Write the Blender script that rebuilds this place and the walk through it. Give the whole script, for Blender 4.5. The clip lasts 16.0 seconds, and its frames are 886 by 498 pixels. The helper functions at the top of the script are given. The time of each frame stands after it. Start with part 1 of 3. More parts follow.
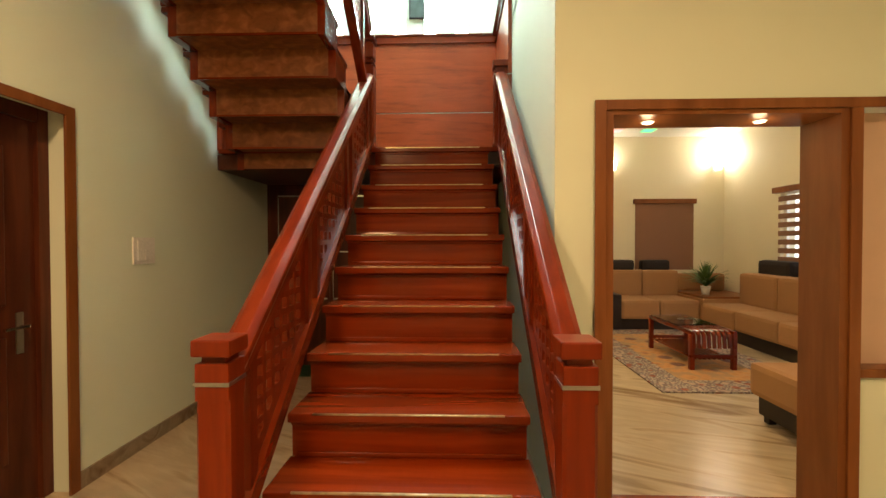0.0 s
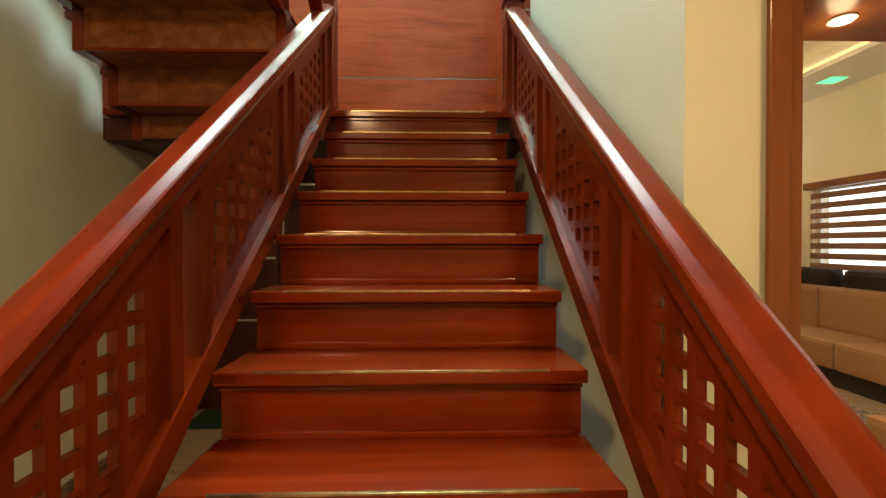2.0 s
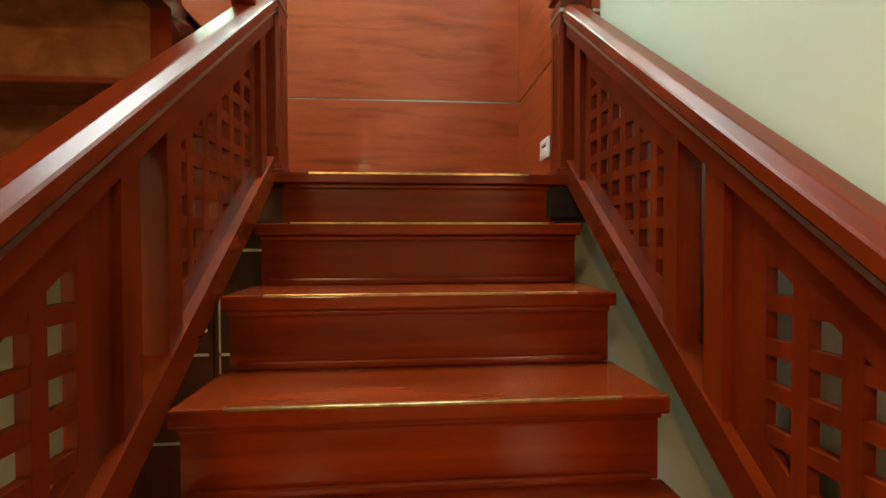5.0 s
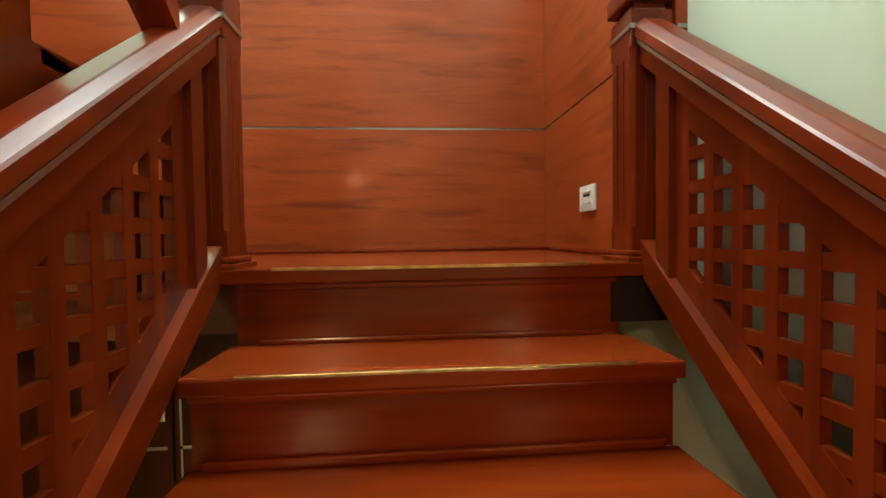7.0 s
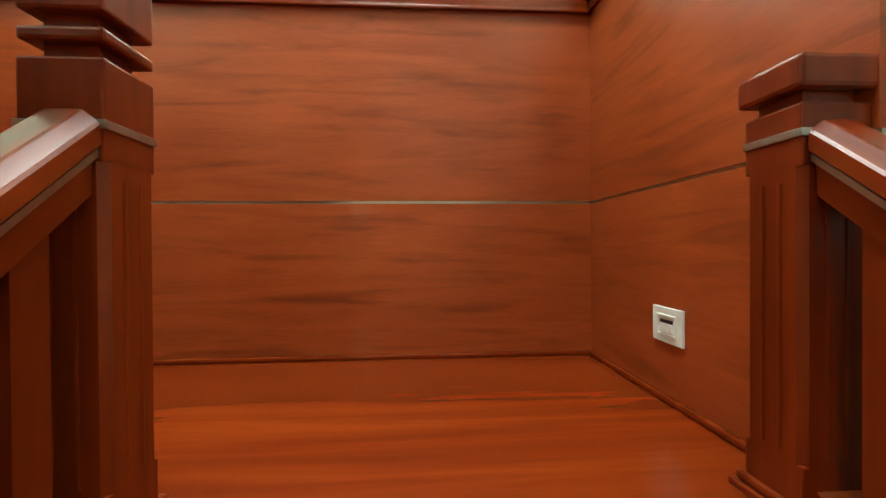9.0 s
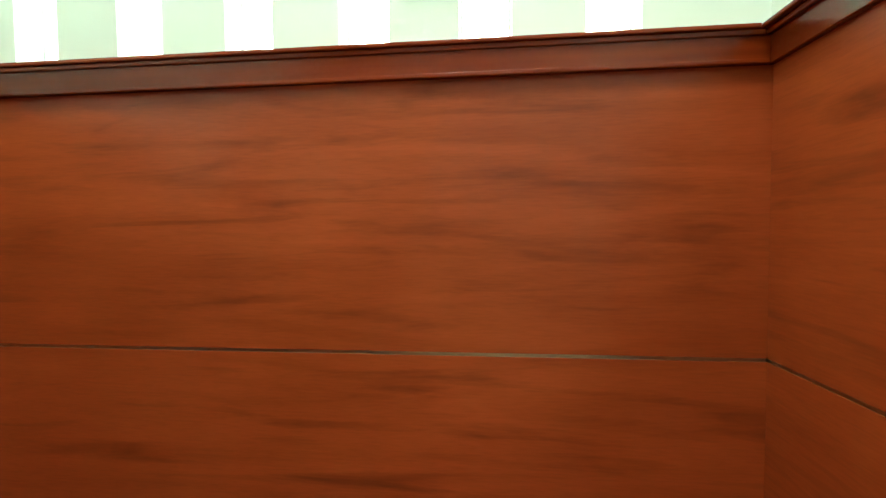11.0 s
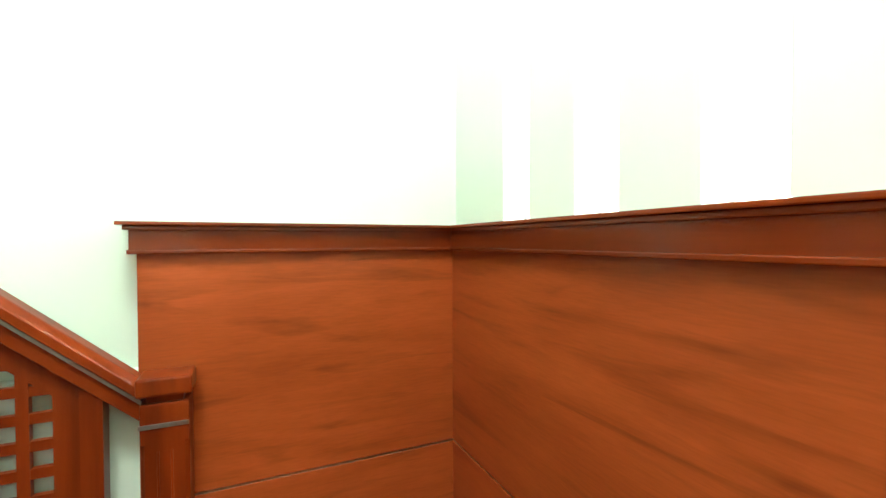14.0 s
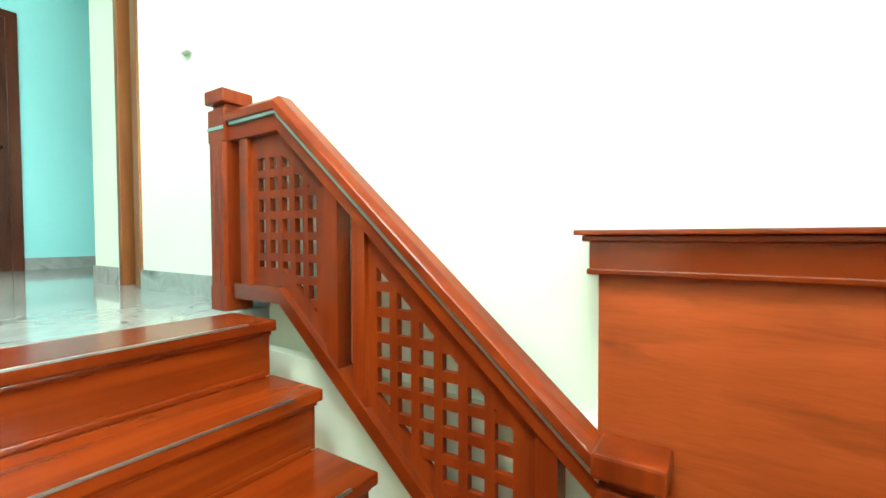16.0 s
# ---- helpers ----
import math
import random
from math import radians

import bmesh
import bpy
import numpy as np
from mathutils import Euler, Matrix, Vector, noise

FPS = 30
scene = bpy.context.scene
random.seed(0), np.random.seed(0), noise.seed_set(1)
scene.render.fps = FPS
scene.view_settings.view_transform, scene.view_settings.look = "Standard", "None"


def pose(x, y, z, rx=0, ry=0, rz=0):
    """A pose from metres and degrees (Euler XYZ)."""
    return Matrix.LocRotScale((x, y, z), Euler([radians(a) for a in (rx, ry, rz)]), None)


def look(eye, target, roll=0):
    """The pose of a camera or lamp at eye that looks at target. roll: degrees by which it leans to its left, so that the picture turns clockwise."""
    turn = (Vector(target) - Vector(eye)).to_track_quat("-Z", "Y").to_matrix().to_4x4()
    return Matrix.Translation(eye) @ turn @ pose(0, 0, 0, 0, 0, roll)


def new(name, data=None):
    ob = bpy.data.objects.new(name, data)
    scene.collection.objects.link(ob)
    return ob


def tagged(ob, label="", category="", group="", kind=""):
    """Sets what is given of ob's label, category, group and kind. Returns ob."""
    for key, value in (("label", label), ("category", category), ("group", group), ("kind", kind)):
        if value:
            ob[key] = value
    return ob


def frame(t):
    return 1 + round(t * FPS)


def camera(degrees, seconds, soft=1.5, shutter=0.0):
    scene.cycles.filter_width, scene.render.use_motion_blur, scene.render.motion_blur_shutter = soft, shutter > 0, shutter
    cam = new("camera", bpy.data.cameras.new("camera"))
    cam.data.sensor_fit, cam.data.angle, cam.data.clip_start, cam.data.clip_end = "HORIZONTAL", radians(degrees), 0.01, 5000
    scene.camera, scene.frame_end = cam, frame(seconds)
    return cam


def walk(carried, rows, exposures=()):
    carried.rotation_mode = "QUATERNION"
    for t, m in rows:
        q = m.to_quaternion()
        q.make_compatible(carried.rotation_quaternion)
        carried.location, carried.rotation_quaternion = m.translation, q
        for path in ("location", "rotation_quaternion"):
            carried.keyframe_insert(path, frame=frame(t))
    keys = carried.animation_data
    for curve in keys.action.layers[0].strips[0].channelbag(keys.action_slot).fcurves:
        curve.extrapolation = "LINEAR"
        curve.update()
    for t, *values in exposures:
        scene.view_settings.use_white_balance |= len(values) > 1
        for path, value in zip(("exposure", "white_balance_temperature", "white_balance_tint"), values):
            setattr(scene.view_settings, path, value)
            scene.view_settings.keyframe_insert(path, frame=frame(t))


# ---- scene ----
cam = camera(91.8, 16.0)
PATH = [
    (0, (0.082, -0.062, 1.396), (0.021, 1.937, 1.364), -0.1),
    (0.5, (0.057, 0.188, 1.4), (0.072, 2.188, 1.365), -0.1),
    (1, (0.041, 0.446, 1.396), (0.082, 2.445, 1.359), -0.1),
    (1.5, (0.018, 0.701, 1.395), (0.061, 2.701, 1.361), -0.0),
    (2, (-0.034, 0.961, 1.401), (0.02, 2.96, 1.382), -0.0),
    (2.5, (-0.059, 1.196, 1.443), (0.024, 3.194, 1.418), -0.2),
    (3, (-0.092, 1.389, 1.556), (0.051, 3.383, 1.486), 0.1),
    (3.5, (-0.085, 1.562, 1.635), (0.063, 3.556, 1.589), -0.1),
    (4, (-0.11, 1.697, 1.735), (0.041, 3.69, 1.689), -0.2),
    (4.2, (-0.116, 1.74, 1.776), (0.023, 3.735, 1.744), -0.2),
    (6.5, (-0.178, 2.272, 2.154), (0.0, 4.263, 2.099), 0.0),
    (7, (-0.168, 2.383, 2.228), (-0.009, 4.375, 2.172), -0.8),
    (7.5, (-0.178, 2.493, 2.348), (0.002, 4.484, 2.284), -0.7),
    (8, (-0.176, 2.617, 2.433), (-0.015, 4.61, 2.37), -1.1),
    (8.5, (-0.188, 2.719, 2.53), (-0.036, 4.713, 2.494), -0.6),
    (9, (-0.177, 2.825, 2.582), (-0.048, 4.821, 2.565), -0.4),
    (11.5, (-0.191, 3.421, 3.130), (-0.593, 5.378, 3.044), -0.5),
    (12, (-0.178, 3.509, 3.152), (-0.84, 5.395, 3.142), -0.1),
    (12.5, (-0.254, 3.601, 3.284), (-1.204, 5.361, 3.235), -0.2),
    (13, (-0.298, 3.695, 3.351), (-1.580, 5.229, 3.309), -0.1),
    (13.5, (-0.332, 3.728, 3.429), (-1.9, 4.969, 3.402), -0.4),
    (14, (-0.407, 3.746, 3.494), (-2.229, 4.568, 3.458), -0.2),
    (14.5, (-0.527, 3.828, 3.517), (-2.508, 4.102, 3.484), -0.3),
    (15, (-0.657, 3.802, 3.546), (-2.652, 3.668, 3.487), -0.3),
    (15.5, (-0.803, 3.761, 3.539), (-2.702, 3.135, 3.494), -0.1),
    (16, (-0.939, 3.681, 3.54), (-2.603, 2.573, 3.481), -0.2),
]
K = 1.07             # metres to one unit of the plan and the path
sized = lambda p: tuple(K * c for c in p)
walk(cam, [(t, look(sized(e), sized(g), r)) for t, e, g, r in PATH],
     [(0, 0.1), (3, -0.06), (4.2, 0.05), (6.5, 0.06), (9, -0.1), (12, -0.38), (13, -0.36), (14, -0.06), (16, 0.16)])

# ---- light ----
world = bpy.data.worlds.new("world")
scene.world = world
world.use_nodes = True
wn = world.node_tree
sky = wn.nodes.new("ShaderNodeTexSky")
sky.sky_type = "NISHITA"
sky.sun_disc = False
sky.sun_elevation = radians(50)
sky.sun_rotation = radians(20)
wn.nodes["Background"].inputs["Strength"].default_value = 0.12
wn.links.new(sky.outputs[0], wn.nodes["Background"].inputs[0])
sun_data = bpy.data.lights.new("sun", "SUN")
sun_data.energy, sun_data.angle, sun_data.color = 2.5, radians(0.6), (1, 0.95, 0.87)
sun = new("sun", sun_data)
sun.matrix_world = look((2, 14, 14), (0, 4, 3))


def area_lamp(name, eye, target, w, h, watts, color):
    d = bpy.data.lights.new(name, "AREA")
    d.shape, d.size, d.size_y, d.energy, d.color = "RECTANGLE", K * w, K * h, K * K * watts, color
    ob = new(name, d)
    ob.matrix_world = look(sized(eye), sized(target))
    return ob


def point_lamp(name, at, watts, color, radius=0.05):
    d = bpy.data.lights.new(name, "POINT")
    d.energy, d.color, d.shadow_soft_size = K * K * watts, color, K * radius
    ob = new(name, d)
    ob.location = sized(at)
    return ob


WARM = (1.0, 0.68, 0.36)
DAY = (0.86, 1.0, 0.95)

# ---- materials ----


def material(name, rough=0.5, metal=0.0, coat=0.0, spec=0.4):
    m = bpy.data.materials.new(name)
    m.use_nodes = True
    b = m.node_tree.nodes["Principled BSDF"]
    b.inputs["Roughness"].default_value = rough
    b.inputs["Metallic"].default_value = metal
    b.inputs["Coat Weight"].default_value = coat
    b.inputs["Specular IOR Level"].default_value = 0.5 if metal else spec
    b.inputs["Coat Roughness"].default_value = 0.12
    return m, m.node_tree, b


def coords(nt, scale, turn=0.0):
    tc = nt.nodes.new("ShaderNodeTexCoord")
    mp = nt.nodes.new("ShaderNodeMapping")
    mp.vector_type = "TEXTURE" if turn else "POINT"
    if turn:
        mp.inputs["Rotation"].default_value = (0, 0, radians(turn))
        scale = tuple(1 / c for c in scale)
    mp.inputs["Scale"].default_value = scale
    nt.links.new(tc.outputs["Object"], mp.inputs["Vector"])
    return mp.outputs["Vector"]


def noise_of(nt, vec, scale, detail=4.0, dist=0.0):
    n = nt.nodes.new("ShaderNodeTexNoise")
    n.inputs["Scale"].default_value = scale
    n.inputs["Detail"].default_value = detail
    n.inputs["Distortion"].default_value = dist
    nt.links.new(vec, n.inputs["Vector"])
    return n.outputs["Fac"]


def ramp(nt, fac, stops):
    r = nt.nodes.new("ShaderNodeValToRGB")
    while len(r.color_ramp.elements) < len(stops):
        r.color_ramp.elements.new(0.5)
    for e, (p, c) in zip(r.color_ramp.elements, stops):
        e.position, e.color = p, (*c, 1)
    nt.links.new(fac, r.inputs["Fac"])
    return r.outputs["Color"]


def mix(nt, kind, fac, a, b):
    n = nt.nodes.new("ShaderNodeMix")
    n.data_type, n.blend_type = "RGBA", kind
    if isinstance(fac, float):
        n.inputs[0].default_value = fac
    else:
        nt.links.new(fac, n.inputs[0])
    nt.links.new(a, n.inputs[6])
    nt.links.new(b, n.inputs[7])
    return n.outputs[2]


def bump(nt, b, fac, strength, dist=0.01):
    n = nt.nodes.new("ShaderNodeBump")
    n.inputs["Strength"].default_value = strength
    n.inputs["Distance"].default_value = dist
    nt.links.new(fac, n.inputs["Height"])
    nt.links.new(n.outputs[0], b.inputs["Normal"])


def wood(name, dark, mid, light, grain, rough=0.3, coat=0.3, strength=0.08, vary=0.25):
    """Grain runs along the axis whose entry in grain is smallest."""
    m, nt, b = material(name, rough, 0, coat, 0.2)
    v = coords(nt, grain)
    f1 = noise_of(nt, v, 3.0, 5, 0.6)
    f2 = noise_of(nt, v, 14.0, 3, 0.2)
    c1 = ramp(nt, f1, [(0.25, dark), (0.5, mid), (0.72, light)])
    c2 = ramp(nt, f2, [(0.3, (0.8, 0.77, 0.75)), (0.6, (1, 1, 1))])
    c = mix(nt, "MULTIPLY", 0.32, c1, c2)
    f3 = noise_of(nt, v, 0.7, 2, 0.3)
    c = mix(nt, "MULTIPLY", 0.7, c, ramp(nt, f3, [(0.3, (0.78, 0.76, 0.76)), (0.65, (1, 1, 1))]))
    oi = nt.nodes.new("ShaderNodeObjectInfo")
    rr = ramp(nt, oi.outputs["Random"], [(0, (1 - vary, 1 - vary, 1 - vary)), (1, (1, 1, 1))])
    c = mix(nt, "MULTIPLY", 1.0, c, rr)
    nt.links.new(c, b.inputs["Base Color"])
    rg = nt.nodes.new("ShaderNodeMapRange")
    rg.inputs["To Min"].default_value, rg.inputs["To Max"].default_value = rough * 0.92, rough * 1.15
    nt.links.new(f1, rg.inputs["Value"])
    nt.links.new(rg.outputs[0], b.inputs["Roughness"])
    bump(nt, b, f2, strength, 0.004)
    return m


def veneer(name, dark, mid, light, grain, fine, rough=0.36):
    """Sliced veneer: soft figure, short dark flames and fine pores along the grain."""
    m, nt, b = material(name, rough, 0, 0.08, 0.3)
    v = coords(nt, grain)
    f1 = noise_of(nt, v, 1.7, 7, 1.4)
    c = ramp(nt, f1, [(0.3, mid), (0.52, tuple((p + q) / 2 for p, q in zip(mid, light))), (0.74, light)])
    f2 = noise_of(nt, v, 2.2, 4, 0.9)
    c = mix(nt, "MULTIPLY", 1.0, c, ramp(nt, f2, [(0.22, tuple(p / q for p, q in zip(dark, mid))), (0.47, (1, 1, 1))]))
    f3 = noise_of(nt, coords(nt, fine), 6.0, 4, 0.3)
    c = mix(nt, "MULTIPLY", 0.5, c, ramp(nt, f3, [(0.3, (0.74, 0.7, 0.66)), (0.62, (1, 1, 1))]))
    f4 = noise_of(nt, coords(nt, (1, 1, 1)), 1.6, 2, 0.4)
    c = mix(nt, "MULTIPLY", 1.0, c, ramp(nt, f4, [(0.3, (0.8, 0.77, 0.74)), (0.66, (1, 1, 1))]))
    nt.links.new(c, b.inputs["Base Color"])
    rg = nt.nodes.new("ShaderNodeMapRange")
    rg.inputs["To Min"].default_value, rg.inputs["To Max"].default_value = rough * 0.85, rough * 1.25
    nt.links.new(f4, rg.inputs["Value"])
    nt.links.new(rg.outputs[0], b.inputs["Roughness"])
    bump(nt, b, f3, 0.03, 0.002)
    return m


def plaster(name, color, rough=0.65):
    m, nt, b = material(name, rough)
    v = coords(nt, (1, 1, 1))
    f1, f2 = noise_of(nt, v, 0.9, 3), noise_of(nt, v, 160, 2)
    lo = tuple(x * 0.94 for x in color)
    nt.links.new(ramp(nt, f1, [(0.3, lo), (0.7, color)]), b.inputs["Base Color"])
    bump(nt, b, f2, 0.06, 0.002)
    return m


def plain(name, color, rough=0.5, metal=0.0, coat=0.0, grain=60.0, amount=0.12):
    m, nt, b = material(name, rough, metal, coat)
    f = noise_of(nt, coords(nt, (1, 1, 1)), grain, 3)
    lo = tuple(x * (1 - amount) for x in color)
    nt.links.new(ramp(nt, f, [(0.3, lo), (0.7, color)]), b.inputs["Base Color"])
    bump(nt, b, f, 0.04, 0.002)
    return m


def glowing(name, color, strength):
    m, nt, b = material(name, 0.4)
    b.inputs["Base Color"].default_value = (*color, 1)
    b.inputs["Emission Color"].default_value = (*color, 1)
    b.inputs["Emission Strength"].default_value = strength
    return m


def marble(name, base, vein, scale, stretch, rough=0.12, turn=0.0):
    m, nt, b = material(name, rough)
    v = coords(nt, stretch, turn)
    f1 = noise_of(nt, v, scale, 8, 1.8)
    f2 = noise_of(nt, v, scale * 5, 4, 0.5)
    c = ramp(nt, f1, [(0.3, vein), (0.46, base), (0.56, tuple(x * 0.85 for x in base)), (0.7, base)])
    c2 = ramp(nt, f2, [(0.3, (0.85, 0.84, 0.82)), (0.7, (1, 1, 1))])
    nt.links.new(mix(nt, "MULTIPLY", 0.8, c, c2), b.inputs["Base Color"])
    return m


R_D, R_M, R_L = (0.115, 0.0135, 0.0018), (0.185, 0.0215, 0.0025), (0.25, 0.033, 0.004)
WOOD_X = wood("red_wood_across", R_D, R_M, R_L, (0.3, 4, 5), 0.25, 0.22, 0.006, 0.15)
WOOD_Y = wood("red_wood_along", R_D, R_M, R_L, (5, 0.4, 2.2), 0.24, 0.5, 0.008, 0.2)
WOOD_Z = wood("red_wood_upright", R_D, R_M, R_L, (5, 5, 0.4), 0.32, 0.08, 0.01, 0.2)
P_D, P_M, P_L = (0.165, 0.0255, 0.005), (0.315, 0.0515, 0.01), (0.42, 0.0745, 0.016)
VENEER_X = veneer("veneer_back", P_D, P_M, P_L, (0.75, 7, 6.5), (3, 30, 34))
VENEER_Y = veneer("veneer_side", P_D, P_M, P_L, (7, 0.75, 6.5), (30, 3, 34))
RAIL_WOOD = wood("handrail_wood", R_D, R_M, R_L, (5, 0.4, 2.2), 0.28, 0.04, 0.006, 0.1)
# near-black colour that stands in for the shade in the gap under the landing
SHADOW_GAP = plain("shade_dark_end", (0.016, 0.008, 0.005), 0.6, 0, 0, 40, 0.3)
FRAME_WOOD = wood("frame_wood", (0.2, 0.066, 0.019), (0.26, 0.092, 0.027), (0.31, 0.118, 0.037), (3.5, 3.5, 0.5), 0.36, 0.15)
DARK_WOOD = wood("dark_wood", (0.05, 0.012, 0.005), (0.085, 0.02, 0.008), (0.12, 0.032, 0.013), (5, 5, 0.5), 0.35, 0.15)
SOFFIT = wood("soffit_stain", (0.13, 0.04, 0.011), (0.23, 0.075, 0.022), (0.34, 0.135, 0.045), (4.0, 6, 5), 0.5, 0.1, 0.15)
WALL = plaster("pale_green_paint", (0.7, 0.77, 0.65))
CREAM = plaster("cream_paint", (0.76, 0.7, 0.52))
CYAN = plaster("cyan_paint", (0.3, 0.72, 0.74))
CEIL = plaster("white_ceiling_paint", (0.8, 0.79, 0.74))
FLOOR = marble("beige_marble", (0.5, 0.4, 0.28), (0.2, 0.125, 0.06), 1.0, (0.55, 3.4, 1), 0.27, -24)
GREY_MARBLE = marble("grey_marble", (0.32, 0.34, 0.33), (0.12, 0.14, 0.14), 3.0, (1, 1, 1), 0.08)
SKIRT = marble("brown_skirting", (0.3, 0.24, 0.17), (0.17, 0.12, 0.08), 4.0, (1, 1, 1), 0.2)
BRASS = plain("brass_strip", (0.62, 0.44, 0.2), 0.28, 1.0, 0, 30, 0.5)
STEEL = plain("grey_steel_strip", (0.42, 0.42, 0.4), 0.34, 1.0)
CHROME = plain("chrome", (0.7, 0.7, 0.7), 0.15, 1.0)
WHITE = plain("white_plastic", (0.78, 0.77, 0.73), 0.35)
BLACKP = plain("black_slot", (0.02, 0.02, 0.02), 0.5)
TAN = plain("tan_fabric", (0.37, 0.195, 0.085), 0.85, 0, 0, 220, 0.2)
BLACKF = plain("dark_brown_fabric", (0.02, 0.012, 0.01), 0.7, 0, 0, 160, 0.3)
SOFA_BASE = plain("sofa_base", (0.022, 0.014, 0.011), 0.5)
LEAF = plain("leaf", (0.1, 0.2, 0.045), 0.5, 0, 0, 30, 0.5)
POT = plain("white_pot", (0.75, 0.74, 0.7), 0.3)
BLIND = plain("brown_blind", (0.27, 0.135, 0.08), 0.7, 0, 0, 200, 0.2)
PINK = plain("pink_panel", (0.62, 0.44, 0.35), 0.5, 0, 0, 8, 0.06)
PICTURE = plain("picture_grey_green", (0.12, 0.16, 0.15), 0.25, 0, 0, 9, 0.5)
GREEN_MAT = plain("green_mat", (0.02, 0.07, 0.03), 0.9, 0, 0, 120, 0.4)
LAMP_ON = glowing("lamp_glow", (1.0, 0.86, 0.62), 5.0)
GREEN_ON = glowing("green_spot_glow", (0.1, 0.9, 0.35), 1.6)
PINK_ON = glowing("pink_spot_glow", (0.95, 0.35, 0.4), 1.2)
COVE_ON = glowing("cove_glow", (1.0, 0.7, 0.25), 1.6)
GLOW_SKY = glowing("daylight_backdrop", (0.93, 0.97, 1.0), 7.0)


def make_glass():
    m, nt, b = material("clear_glass", 0.02)
    b.inputs["Base Color"].default_value = (0.9, 0.97, 0.93, 1)
    b.inputs["Transmission Weight"].default_value = 1.0
    b.inputs["IOR"].default_value = 1.45
    return m


GLASS = make_glass()


def woven(name, stops, scale, motif, motif_scale):
    """Pile rug pattern: small figures with larger motifs over them."""
    m, nt, b = material(name, 0.95)
    v = coords(nt, (1, 1, 1))
    vo = nt.nodes.new("ShaderNodeTexVoronoi")
    vo.inputs["Scale"].default_value = scale
    nt.links.new(v, vo.inputs["Vector"])
    c1 = ramp(nt, vo.outputs["Distance"], stops)
    vo2 = nt.nodes.new("ShaderNodeTexVoronoi")
    vo2.inputs["Scale"].default_value = motif_scale
    nt.links.new(v, vo2.inputs["Vector"])
    f = ramp(nt, vo2.outputs["Distance"], [(0.2, (1, 1, 1)), (0.3, (0, 0, 0))])
    c2 = ramp(nt, noise_of(nt, v, 30, 3, 1.0), [(0.42, motif), (0.6, tuple(c * 0.6 for c in motif))])
    nt.links.new(mix(nt, "MIX", f, c1, c2), b.inputs["Base Color"])
    bump(nt, b, noise_of(nt, v, 220, 2), 0.3, 0.004)
    return m


RUG_FIELD = woven("rug_field", [(0.1, (0.42, 0.2, 0.07)), (0.4, (0.5, 0.26, 0.1)), (0.7, (0.34, 0.22, 0.12))], 9, (0.2, 0.1, 0.08), 3.2)
RUG_BORDER = woven("rug_border", [(0.1, (0.05, 0.05, 0.07)), (0.3, (0.42, 0.36, 0.3)), (0.5, (0.1, 0.07, 0.08)), (0.75, (0.4, 0.3, 0.24))], 17, (0.3, 0.09, 0.05), 7)

# ---- mesh helpers ----


def box(bm, x0, x1, y0, y1, z0, z1, bevel=0.0):
    v = [bm.verts.new(p) for p in ((x0, y0, z0), (x1, y0, z0), (x1, y1, z0), (x0, y1, z0), (x0, y0, z1), (x1, y0, z1), (x1, y1, z1), (x0, y1, z1))]
    fs = [bm.faces.new([v[i] for i in f]) for f in ((3, 2, 1, 0), (4, 5, 6, 7), (0, 1, 5, 4), (1, 2, 6, 5), (2, 3, 7, 6), (3, 0, 4, 7))]
    if bevel:
        es = list({e for f in fs for e in f.edges})
        bmesh.ops.bevel(bm, geom=es, offset=bevel, segments=2, affect="EDGES", profile=0.6)
    return bm


def prism(bm, poly, axis, a, b):
    """Extrude a polygon from a to b along an axis; the polygon gives the two other coordinates in order."""
    def at(p, w):
        return {"x": (w, p[0], p[1]), "y": (p[0], w, p[1]), "z": (p[0], p[1], w)}[axis]
    lo = [bm.verts.new(at(p, a)) for p in poly]
    hi = [bm.verts.new(at(p, b)) for p in poly]
    n = len(poly)
    fs = [bm.faces.new(lo[::-1]), bm.faces.new(hi)]
    for i in range(n):
        fs.append(bm.faces.new((lo[i], lo[(i + 1) % n], hi[(i + 1) % n], hi[i])))
    bmesh.ops.recalc_face_normals(bm, faces=fs)
    return fs


def lathe(bm, profile, cx, cy, n=20, close=True):
    rings = [[bm.verts.new((cx + r * math.cos(2 * math.pi * i / n), cy + r * math.sin(2 * math.pi * i / n), z)) for i in range(n)] for r, z in profile]
    for a, b in zip(rings, rings[1:]):
        for i in range(n):
            bm.faces.new((a[i], a[(i + 1) % n], b[(i + 1) % n], b[i]))
    if close:
        bm.faces.new(rings[0][::-1])
        bm.faces.new(rings[-1])
    return bm


def mesh_of(name, bm, mat, smooth=False):
    me = bpy.data.meshes.new(name)
    bmesh.ops.scale(bm, vec=(K, K, K), verts=bm.verts)
    bm.normal_update()
    bm.to_mesh(me)
    bm.free()
    me.materials.append(mat)
    if smooth:
        for p in me.polygons:
            p.use_smooth = True
    return me


def part(name, bm, mat, parent, label="", smooth=False):
    ob = new(name, mesh_of(name, bm, mat, smooth))
    ob.parent = parent
    return tagged(ob, label)


def thing(name, label, category, group="", kind=""):
    return tagged(new(name), label, category, group, kind)


def solid(name, bm, mat, label, category, group="", kind="", smooth=False):
    return tagged(new(name, mesh_of(name, bm, mat, smooth)), label, category, group, kind)


def cube(*a, bevel=0.0):
    return box(bmesh.new(), *a, bevel=bevel)


def boxes(*rows, bevel=0.0):
    bm = bmesh.new()
    for r in rows:
        box(bm, *r, bevel=bevel)
    return bm


